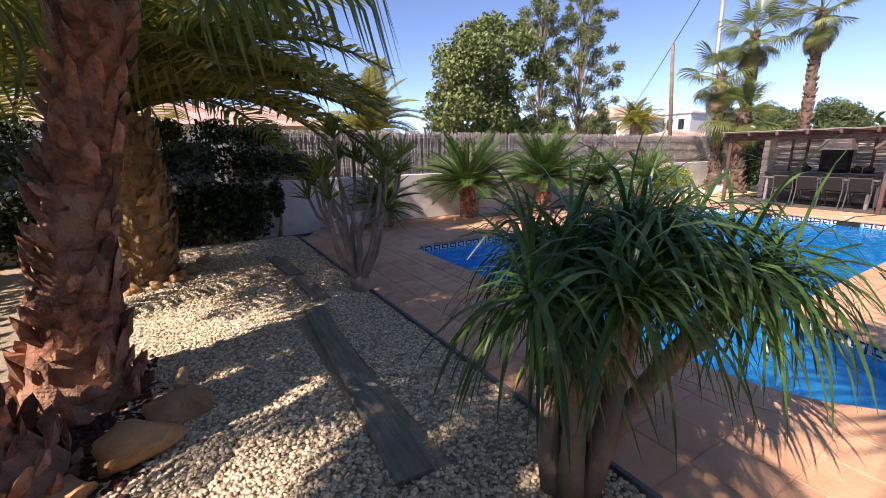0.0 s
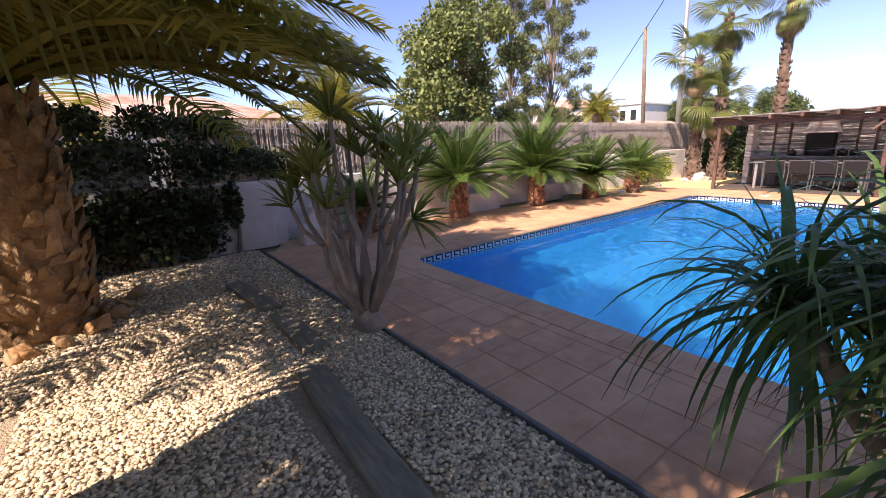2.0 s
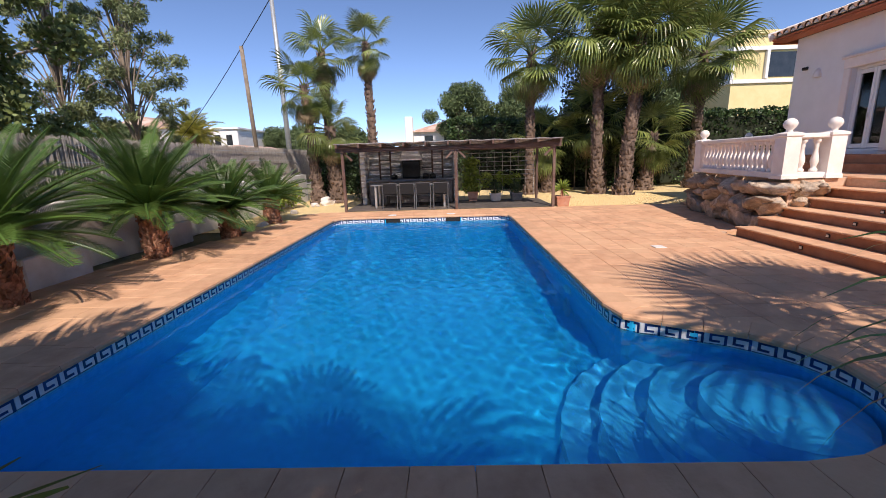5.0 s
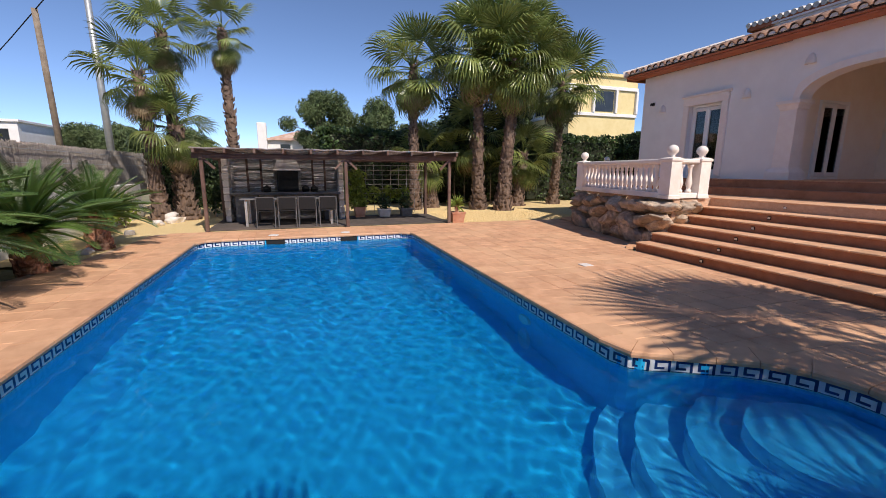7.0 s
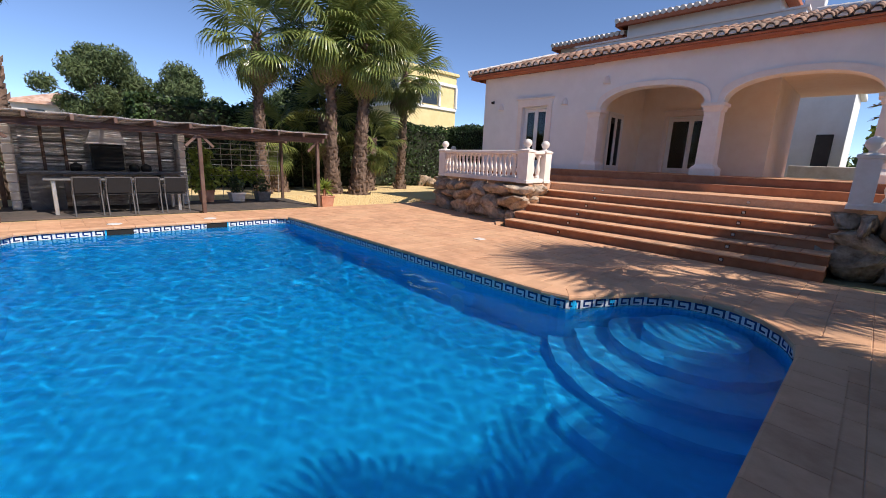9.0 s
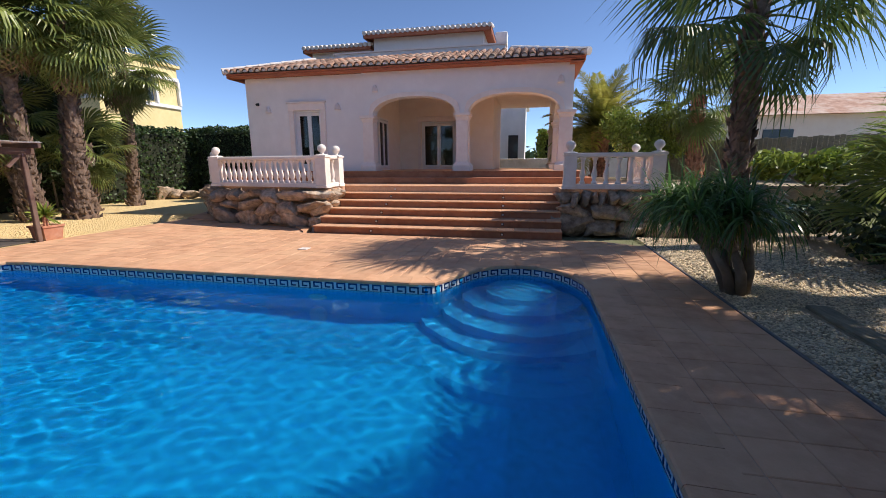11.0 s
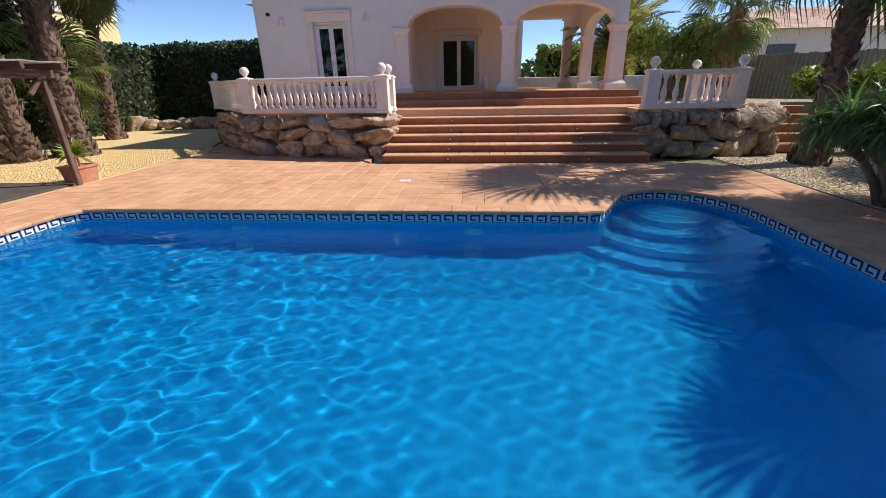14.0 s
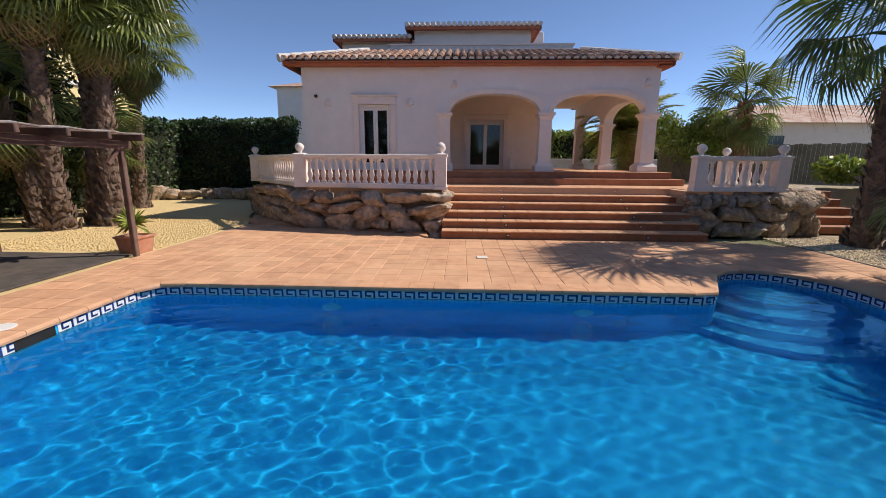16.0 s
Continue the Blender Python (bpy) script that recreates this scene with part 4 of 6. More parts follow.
def fan_mesh(name, R, n=30, droop=0.35, mat=M_FAN, spread=128, seed=0, stalk=0.9):
    """A fan leaf on its stalk, lying along +x from its base at the origin."""
    r = random.Random(seed)
    b = Build()
    s = R * stalk
    b.tube([(0, 0, 0), (s * 0.5, 0, 0.05 * R), (s, 0, 0.0)], [0.028 * R + 0.006, 0.02 * R, 0.012 * R], 5)
    da = radians(2 * spread / n)
    for k in range(n):
        a = radians(-spread) + da * (k + 0.5)
        l = R * (0.78 + 0.22 * math.cos(a * 0.8)) * r.uniform(0.92, 1.05)
        c, q = math.cos(a), math.sin(a)
        hw = 0.60 * l * math.tan(da / 2) * r.uniform(0.85, 1.02)
        zf = 0.06 * R * (1 if k % 2 else -1) * 0.3
        m1 = (s + 0.60 * l * c, 0.60 * l * q, zf - 0.10 * R * abs(q))
        dz = droop * l * r.uniform(0.7, 1.3)
        t1 = (s + 0.84 * l * c, 0.84 * l * q, m1[2] - dz * 0.35)
        t2 = (s + l * c * (1 - droop * 0.12), l * q * (1 - droop * 0.12), m1[2] - dz)
        nx, ny = -q, c
        v = [(s, 0, 0), (m1[0] + nx * hw, m1[1] + ny * hw, m1[2]), (m1[0], m1[1], m1[2] - 0.02 * R), (m1[0] - nx * hw, m1[1] - ny * hw, m1[2]),
             (t1[0] + nx * hw * 0.5, t1[1] + ny * hw * 0.5, t1[2]), (t1[0] - nx * hw * 0.5, t1[1] - ny * hw * 0.5, t1[2]), t2]
        b.add(v, [(0, 2, 1), (0, 3, 2), (1, 2, 4), (2, 3, 5), (2, 5, 4), (4, 5, 6)])
    return b.mesh(name, mat)


FANS = [fan_mesh("frond", 1.0, 36, d, M_FAN, 125, i) for i, d in enumerate((0.3, 0.5, 0.75, 0.4))]
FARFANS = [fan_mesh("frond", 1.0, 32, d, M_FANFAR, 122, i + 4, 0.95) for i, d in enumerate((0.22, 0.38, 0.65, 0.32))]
DROOPFANS = [fan_mesh("frond", 0.95, 34, d, M_FANSHADE, 125, i + 14, 1.05) for i, d in enumerate((0.6, 0.9, 1.2, 0.75))]
FANDRY = [fan_mesh("dry_frond", 0.8, 22, 0.7, M_FANDRY, 95, 9 + i) for i in range(2)]


def trunk_mesh(base_r, top_r, h, lean, mat, seed, boots=True, bell=1.7, density=1.0, size=1.0):
    """A palm trunk with the stubs of old leaf stalks round it."""
    r = random.Random(seed)
    b = Build()
    pts, rad = [], []
    N = 22
    for i in range(N + 1):
        u = i / N
        bx = lean[0] * u ** 1.2 + 0.02 * math.sin(5 * u + seed)
        by = lean[1] * u ** 1.2 + 0.02 * math.cos(4 * u + seed)
        rr = base_r + (top_r - base_r) * u
        rr *= 1 + (bell - 1) * math.exp(-u * h / 0.45) + 0.03 * math.sin(i * 2.3)
        pts.append((bx, by, -0.06 + (h + 0.06) * u))
        rad.append(rr)
    b.tube(pts, rad, 14)
    if boots:
        rows = int(h / (0.115 * size) * density)
        for i in range(rows):
            u = (i + 0.5) / rows
            k = int(u * N)
            c0 = Vector(pts[k]).lerp(Vector(pts[min(N, k + 1)]), u * N - k)
            rr = rad[k]
            m = max(5, int(2 * math.pi * rr / (0.145 * size)))
            for j in range(m):
                a = 2 * math.pi * (j + 0.5 * (i % 2) + r.uniform(-0.38, 0.38)) / m
                w = 0.07 * size * r.uniform(0.55, 1.35)
                l = 0.16 * size * r.uniform(0.5, 1.6)
                out = r.uniform(0.012, 0.075) * size
                c = c0 + Vector((0, 0, r.uniform(-0.05, 0.05) * size))
                ca, sa = math.cos(a), math.sin(a)
                tx, ty = -sa, ca

                def P(t, o, z):
                    return (c.x + ca * (rr + o) + tx * t, c.y + sa * (rr + o) + ty * t, c.z + z)
                tw = r.uniform(-0.03, 0.03)
                v = [P(-w, -0.012, -l * 0.3), P(w, -0.012, -l * 0.3), P(w * 0.62 + tw, out, l * 0.55), P(-w * 0.62 + tw, out, l * 0.55), P(tw, out * 1.25, l * 0.78), P(0, out * 0.9 + 0.012, l * 0.05), P(tw, -0.01, l * 0.35)]
                b.add(v, [(0, 1, 5), (1, 2, 5), (2, 4, 5), (4, 3, 5), (3, 0, 5), (2, 6, 4), (4, 6, 3), (1, 6, 2), (3, 6, 0)])
    return b.mesh("trunk", mat), pts[-1]


def fan_palm(at, h, lean, R, n, r0, r1, label, seed, mat=M_TRUNK, dry=4, group="", low=-50, size=1.0, density=1.0, fans=None, hi=78):
    r = random.Random(seed)
    p = thing("fan_palm", label, "palm tree", at, 0, group)
    tm, top = trunk_mesh(r0, r1, h, lean, mat, seed, size=size, density=density)
    child("trunk", tm, p)
    for i in range(n):
        u = (i + 0.5) / n
        el = hi - (hi - low) * u ** 0.85 + r.uniform(-9, 9)
        az = i * 137.5 + r.uniform(-14, 14)
        s = R * r.uniform(0.82, 1.12) * (0.75 + 0.25 * math.sin(math.pi * min(1, u + 0.25)))
        m = Matrix.Translation((top[0], top[1], top[2] - 0.35 * u)) @ Matrix.Rotation(radians(az), 4, "Z") @ Matrix.Rotation(radians(-el), 4, "Y") @ Matrix.Rotation(radians(r.uniform(-25, 25)), 4, "X") @ Matrix.Diagonal((s * 0.62, s * 0.62, s * 0.62, 1))
        fans = fans or FANS
        child("frond", fans[(i + seed) % 4] if u < 0.75 else fans[2], p, m)
    for i in range(dry):
        az = i * 360 / max(1, dry) + r.uniform(-20, 20)
        s = R * 0.55 * r.uniform(0.8, 1.1)
        m = Matrix.Translation((top[0], top[1], top[2] - 0.45)) @ Matrix.Rotation(radians(az), 4, "Z") @ Matrix.Rotation(radians(62 + r.uniform(-6, 14)), 4, "Y") @ Matrix.Diagonal((s, s, s, 1))
        child("dry_frond", FANDRY[i % 2], p, m)
    return p


def feather_mesh(name, L_, n=46, width=0.36, arch=0.55, mat=M_FEATHER, seed=0, stiff=False, lw=0.014):
    """A feather leaf arching along +x, its leaflets in two rows."""
    r = random.Random(seed)
    b = Build()

    def spine(u):
        return Vector((L_ * (u - 0.16 * arch * u ** 3), 0, L_ * arch * (0.30 * u - 0.72 * u * u)))
    b.tube([spine(i / 8) for i in range(9)], [0.022 * L_ ** 0.5 * (1 - 0.85 * i / 8) + 0.003 for i in range(9)], 5)
    for k in range(n):
        u = 0.10 + 0.90 * (k + r.uniform(-0.2, 0.2)) / n
        c = spine(u)
        t = (spine(min(1, u + 0.02)) - spine(u - 0.02)).normalized()
        ll = width * L_ * 0.55 * math.sin(math.pi * min(0.98, 0.14 + 0.80 * u)) ** 0.7 * r.uniform(0.85, 1.12)
        for s in (-1, 1):
            d = (Vector((0, s, 0)) * (0.80 if not stiff else 0.88) + t * (0.62 - 0.25 * (1 - u)) + Vector((0, 0, r.uniform(0.05, 0.40) if not stiff else 0.28))).normalized()
            sag = Vector((0, 0, -0.16 * ll if not stiff else -0.05 * ll))
            w = t * (lw * L_ ** 0.3)
            m = c + d * ll * 0.55
            e = c + d * ll + sag * 1.6
            b.add([c - w * 0.4, c + w * 0.4, m + w, m - w, e], [(0, 1, 2, 3), (3, 2, 4)])
    return b.mesh(name, mat)


FEATHERS = [feather_mesh("frond", 2.4, 76, 0.40, a, M_FEATHER, i, False, 0.0135) for i, a in enumerate((0.55, 0.75, 0.95))]
CYCADS = [feather_mesh("frond", 1.0, 56, 0.34, a, M_CYCAD, 20 + i, True, 0.0055) for i, a in enumerate((0.3, 0.38, 0.48))]


def rosette(p, meshes, at, n, s, lo, hi, seed, power=1.0):
    r = random.Random(seed)
    for i in range(n):
        u = (i + 0.5) / n
        el = hi - (hi - lo) * u ** power + r.uniform(-7, 7)
        k = s * r.uniform(0.85, 1.12)
        m = Matrix.Translation(at) @ Matrix.Rotation(radians(i * 137.5 + r.uniform(-10, 10)), 4, "Z") @ Matrix.Rotation(radians(-el), 4, "Y") @ Matrix.Rotation(radians(r.uniform(-15, 15)), 4, "X") @ Matrix.Diagonal((k, k, k, 1))
        child("frond", meshes[min(len(meshes) - 1, int(u * len(meshes)))], p, m)


def cycad(at, h, s, n, seed, label="sago cycad with a dark rosette on a short trunk"):
    p = thing("cycad", label, "cycad", at, 0, "cycads along the garden wall")
    tm, top = trunk_mesh(0.17, 0.15, h, (0, 0), M_TRUNK, seed, True, 1.1, 1.0, 0.6)
    child("trunk", tm, p)
    rosette(p, CYCADS, (0, 0, h - 0.02), int(n * 1.2), s * 0.98, -4, 76, seed, 0.8)
    return p


for at, h, s, n, sd in (((4.60, 6.85, 0), 0.82, 1.45, 50, 1), ((7.05, 6.75, 0), 0.84, 1.52, 56, 2), ((8.95, 6.45, 0), 0.62, 1.25, 46, 3), ((10.95, 6.35, 0), 0.66, 1.15, 42, 4)):
    cycad(at, h, s, n, sd)
cycad((2.35, 6.85, 0), 0.5, 0.95, 34, 6, "sago cycad in shade at the corner of the garden wall")

# the feather palm and the two near fan palms
fp = thing("feather_palm", "stout feather palm with long arching fronds over the gravel", "palm tree", (-1.90, 5.1, 0))
tm, top = trunk_mesh(0.36, 0.40, 2.05, (0.0, 0.0), M_TRUNK_GOLD, 31, True, 1.15, 1.0, 1.05)
child("trunk", tm, fp)
rosette(fp, FEATHERS, (0, 0, 2.05), 38, 1.42, 14, 66, 33)
for az, el in ((-12, 17), (-21, 23), (-29, 9), (-37, 19), (-44, 12), (-53, 20), (-62, 11), (-72, 16)):
    child("frond", FEATHERS[abs(az) % 2], fp, Matrix.Translation((0, 0, 2.08)) @ Matrix.Rotation(radians(az), 4, "Z") @ Matrix.Rotation(radians(-el), 4, "Y") @ Matrix.Diagonal((1.5, 1.5, 1.5, 1)))
fan_palm((-2.02, 1.90, 0), 2.85, (0.50, 0.12), 2.0, 13, 0.195, 0.165, "fan palm with red-brown shaggy bark in dark mulch", 41, M_TRUNK, 0, "fan palms by the gravel", 0, 1.0, hi=32)
fan_palm((-2.48, 1.0, 0), 2.5, (-0.8, -0.1), 1.0, 9, 0.34, 0.22, "leaning fan palm with a bulging shaggy foot", 43, M_TRUNK, 0, "fan palms by the gravel", 0, 0.95, hi=58)
# two palms out of view, added only to cast shade on patio and pool
fan_palm((-4.0, 0.75, 0), 5.2, (0.1, 0.0), 1.35, 46, 0.2, 0.16, "unseen fan palm added to shade the patio", 47, M_TRUNK, 0, "fan palms by the gravel", -48, 1.1, hi=72)
fan_palm((-4.3, -1.05, 0), 5.0, (0.1, 0.0), 1.3, 29, 0.2, 0.16, "unseen fan palm added to shade the patio", 48, M_TRUNK, 0, "fan palms by the gravel", -45, 1.1, hi=70)

# the tall palms beyond the pool
FAR = [((15.75, 6.62, 0), 4.2, (-0.2, 0.1), 1.2, 20, 0.16, 0.12, 51), ((17.0, 6.35, 0), 5.6, (-0.5, -0.1), 1.2, 22, 0.16, 0.12, 52), ((16.0, 5.95, 0), 2.8, (-0.3, 0.0), 1.25, 20, 0.18, 0.15, 53), ((17.6, 4.7, 0), 6.0, (-0.3, 0.05), 1.2, 20, 0.16, 0.12, 54),
       ((17.4, -1.7, 0), 5.4, (-0.3, 0.1), 1.75, 28, 0.16, 0.13, 55), ((16.7, -4.2, 0), 6.0, (-0.4, 0.35), 2.0, 42, 0.19, 0.14, 56), ((16.05, -5.0, 0), 5.6, (-0.1, -0.2), 2.0, 44, 0.21, 0.15, 57), ((16.5, -5.1, 0), 6.4, (0.5, -0.9), 2.0, 40, 0.18, 0.14, 58), ((18.4, -8.8, 0), 5.4, (-0.6, 0.2), 1.85, 36, 0.17, 0.14, 59), ((17.6, -4.6, 0), 3.0, (0.3, 0.2), 1.6, 22, 0.2, 0.17, 60), ((17.9, -6.6, 0), 2.3, (0.1, -0.3), 1.5, 20, 0.2, 0.17, 64), ((18.1, -2.6, 0), 2.2, (0.2, 0.2), 1.5, 20, 0.2, 0.17, 65)]
for at, h, lean, R, n, r0, r1, sd in FAR:
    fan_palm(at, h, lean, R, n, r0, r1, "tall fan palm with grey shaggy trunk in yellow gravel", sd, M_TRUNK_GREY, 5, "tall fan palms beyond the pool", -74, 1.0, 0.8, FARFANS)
# this palm's shade is painted into its darker fans
fan_palm((-0.95, -3.45, 0), 4.2, (0.0, 0.0), 2.1, 21, 0.175, 0.15, "fan palm beside the steps, its broad drooping fans coloured as in shade", 61, M_TRUNK_GREY, 0, "", -42, 1.1, 1.0, DROOPFANS)
fan_palm((-2.55, -10.05, 0.95), 2.75, (0.12, 0.0), 1.7, 20, 0.2, 0.17, "fan palm in the raised garden", 62, M_TRUNK, 3, "", -50)
fan_palm((-3.6, -2.6, 0), 1.0, (0.1, 0.0), 1.6, 20, 0.2, 0.17, "low fan palm among dark shrubs", 63, M_TRUNK, 0, "", -30)
fpb = thing("feather_palm", "feather palm behind the porch arcade", "palm tree", (-0.2, -14.2, 0.95))
tm, top = trunk_mesh(0.30, 0.32, 1.9, (0, 0), M_TRUNK, 35, True, 1.15, 1.0, 1.1)
child("trunk", tm, fpb)
rosette(fpb, FEATHERS, (0, 0, 1.9), 46, 1.1, -15, 82, 36)


def strap_mesh(name, c, n, L_, seed, mat, w=0.016, up=0.75):
    """A head of long strap leaves that rise and then hang."""
    r = np.random.RandomState(seed)
    K = 7
    az = r.uniform(0, 2 * np.pi, n)
    el = np.radians(r.uniform(5, 88, n)) * up
    l = L_ * r.uniform(0.65, 1.15, n)
    d = np.stack([np.cos(az) * np.cos(el), np.sin(az) * np.cos(el), np.sin(el)], 1)
    side = np.stack([-np.sin(az), np.cos(az), np.zeros(n)], 1)
    side += r.normal(size=(n, 3)) * 0.25
    hang = r.uniform(0.8, 1.45, n)
    v = []
    p = np.array(c) + r.normal(size=(n, 3)) * 0.03
    prof = [0.8, 1.0, 0.95, 0.8, 0.62, 0.42, 0.06]
    for k in range(K):
        ww = w * prof[k] * (l / L_)[:, None]
        v += [p - side * ww, p + side * ww]
        d = d + np.array([0, 0, -1]) * (hang * 0.36)[:, None]
        d /= np.linalg.norm(d, axis=1)[:, None]
        p = p + d * (l / (K - 1))[:, None]
    V = np.stack(v, 1)
    i = np.arange(n) * 2 * K
    F = np.concatenate([np.stack([i + 2 * k, i + 2 * k + 1, i + 2 * k + 3, i + 2 * k + 2], 1) for k in range(K - 1)])
    return raw_mesh(name, V.reshape(-1, 3), F, mat)


pony = thing("ponytail_palm", "ponytail palm with several swollen stems and long drooping leaves", "plant", (0.20, -0.38, 0))
heads = ((0.84, -0.40, 1.02), (0.30, 0.0, 1.22), (0.36, 0.36, 1.06), (0.66, 0.22, 1.12), (0.10, 0.16, 1.08), (0.42, -0.08, 1.16), (0.02, -0.22, 1.02), (0.74, 0.52, 0.98), (0.30, 0.66, 1.00), (-0.22, 0.06, 0.98), (0.62, -0.32, 1.05), (0.84, 0.02, 1.06))
b = Build()
b.lathe((0.01, 0.0, -0.06), [(0.11, 0), (0.125, 0.06), (0.12, 0.13), (0.10, 0.22), (0.07, 0.30), (0.02, 0.36)], 16)
around = sorted(heads, key=lambda q: math.atan2(q[1] - 0.14, q[0] - 0.37))
for k in range(0, len(around), 2):
    p, q = around[k], around[k + 1]
    a = 2 * math.pi * k / len(around) - 2.4
    foot = (math.cos(a) * 0.085, math.sin(a) * 0.085, 0.0)
    mid = ((p[0] + q[0]) * 0.19 + foot[0], (p[1] + q[1]) * 0.19 + foot[1], 0.56)
    b.tube([foot, (foot[0] * 1.1 + 0.25 * mid[0], foot[1] * 1.1 + 0.25 * mid[1], 0.25), mid], [0.066, 0.056, 0.046], 10)
    for e in (p, q):
        b.tube([mid, ((mid[0] + e[0]) / 2, (mid[1] + e[1]) / 2, (mid[2] + e[2]) / 2 - 0.02), (e[0], e[1], e[2] + 0.02)], [0.046, 0.036, 0.028], 9)
b.make("stem", M_BARK, pony, "swollen grey-brown branching stem", True)
for i, c in enumerate(heads):
    child("leaf_head", strap_mesh("leaf_head", c, 120, 0.65, 70 + i, M_PONY, 0.0108, 0.95), pony)
child("yellow_leaves", strap_mesh("yellow_leaves", (0.12, 0.08, 0.80), 40, 0.48, 90, M_PONYYELLOW, 0.012, 0.4), pony, None, "yellowing lower leaves")


def sword_rosette(name, c, axis, n, L_, seed, mat, w=0.019):
    r = np.random.RandomState(seed)
    d = r.normal(size=(n, 3))
    d /= np.linalg.norm(d, axis=1)[:, None]
    d += np.array(axis) * 0.75
    d /= np.linalg.norm(d, axis=1)[:, None]
    side = np.cross(d, r.normal(size=(n, 3)))
    side /= np.linalg.norm(side, axis=1)[:, None]
    l = (L_ * r.uniform(0.6, 1.1, n))[:, None]
    c = np.array(c)
    m = c + d * l * 0.55
    e = c + d * l + np.array([0, 0, -0.12]) * l
    V = np.stack([c - side * w * 0.5, c + side * w * 0.5, m + side * w, m - side * w, e + side * 0.002, e - side * 0.002], 1).reshape(-1, 3)
    i = np.arange(n) * 6
    F = np.concatenate([np.stack([i, i + 1, i + 2, i + 3], 1), np.stack([i + 3, i + 2, i + 4, i + 5], 1)])
    return raw_mesh(name, V, F, mat)


drago = thing("yucca_shrub", "many-stemmed pale yucca shrub with sword-leaf tufts at the gravel edge", "shrub", (0.42, 3.12, 0))
r = random.Random(12)
bs = Build()
bs.tube([(0.03, -0.05, -0.06), (0.0, 0.0, 0.06), (-0.01, 0.02, 0.18), (0.0, 0.03, 0.30)], [0.165, 0.125, 0.105, 0.05], 12)
bs.make("trunk", M_PALEBARK, drago, "short thick grey trunk", True)
tips = [((0.07, -0.72, 1.02), (0.15, -0.9, 0.35))]
for i in range(13):
    a = 2 * math.pi * i / 13 + r.uniform(-0.2, 0.2)
    sp, h = r.uniform(0.22, 0.62), r.uniform(1.15, 1.75)
    w1, w2 = r.uniform(-0.07, 0.07), r.uniform(-0.07, 0.07)
    ca, sa = math.cos(a), math.sin(a)
    p0, p1 = Vector((ca * 0.05, sa * 0.05, 0.10)), Vector((ca * sp * 0.42 + w1, sa * sp * 0.42 + w2, h * 0.30))
    fork = Vector((ca * sp * 0.70 - w2, sa * sp * 0.70 + w1, h * 0.60))
    limb = Build()
    limb.tube([p0, (p0 + p1) / 2 + Vector((w2 * 0.3, w1 * 0.3, 0)), p1, (p1 + fork) / 2 + Vector((w1 * 0.4, -w2 * 0.4, 0)), fork], [0.042, 0.036, 0.031, 0.027, 0.024], 8)
    for k in range(2 if i % 3 else 1):
        b2 = a + (0.55 if k else -0.35) + r.uniform(-0.2, 0.2)
        e = Vector((fork.x + math.cos(b2) * r.uniform(0.10, 0.26), fork.y + math.sin(b2) * r.uniform(0.10, 0.26), h * (1.0 if k == 0 else r.uniform(0.82, 0.95))))
        bend = (fork + e) / 2 + Vector((math.cos(b2) * 0.04, math.sin(b2) * 0.04, -0.03))
        limb.tube([fork, bend, e], [0.023, 0.019, 0.016], 7)
        tips.append((e, (e - bend) + Vector((0, 0, 0.03))))
    limb.make("stem", M_PALEBARK, drago, "pale grey forking stem", True)
limb = Build()
limb.tube([(0.02, -0.05, 0.12), (0.08, -0.24, 0.42), (0.06, -0.46, 0.72), tips[0][0]], [0.038, 0.03, 0.023, 0.017], 8)
limb.make("stem", M_PALEBARK, drago, "pale grey forking stem", True)
for i, (c, d) in enumerate(tips):
    ax = Vector(d).normalized() * 1.6
    child("leaf_tuft", sword_rosette("leaf_tuft", c, ax, 30, 0.34, 100 + i, M_YUCCA, 0.0115), drago)

# hedges and shrubs
def hedge(name, label, lo, hi, n, size, mat, category="hedge"):
    h = thing(name, label, category)
    # the core box paints the hedge's inner shade behind its leaves
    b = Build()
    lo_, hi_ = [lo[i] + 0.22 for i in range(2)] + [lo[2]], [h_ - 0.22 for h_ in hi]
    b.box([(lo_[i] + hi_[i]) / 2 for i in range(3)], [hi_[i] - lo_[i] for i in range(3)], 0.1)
    b.make("core", M_CORESHADE, h)
    pts = box_points(lo, hi, n)
    pts += (np.array([[noise.noise(Vector(q) * 1.3), noise.noise(Vector(q) * 1.3 + Vector((9, 0, 0))), noise.noise(Vector(q) * 1.3 + Vector((0, 9, 0)))] for q in pts])) * 0.22
    child("foliage", leaf_mesh("foliage", pts, size, mat), h)
    return h


def shrub(name, label, clumps, n, size, mat, category="shrub", stems=True, base=None):
    h = thing(name, label, category)
    pts = np.concatenate([clump_points(c, r_, n, 0.35) for c, r_ in clumps])
    child("foliage", leaf_mesh("foliage", pts, size, mat), h)
    for c, r_ in clumps:
        b = Build()
        g = base or (c[0], c[1], 0)
        b.tube([(g[0], g[1], g[2] - 0.05), ((g[0] + c[0]) / 2 + 0.05, (g[1] + c[1]) / 2, (g[2] + c[2]) / 2), c], [0.035, 0.025, 0.01], 6)
        b.make("stem", M_BARK, h)
    return h


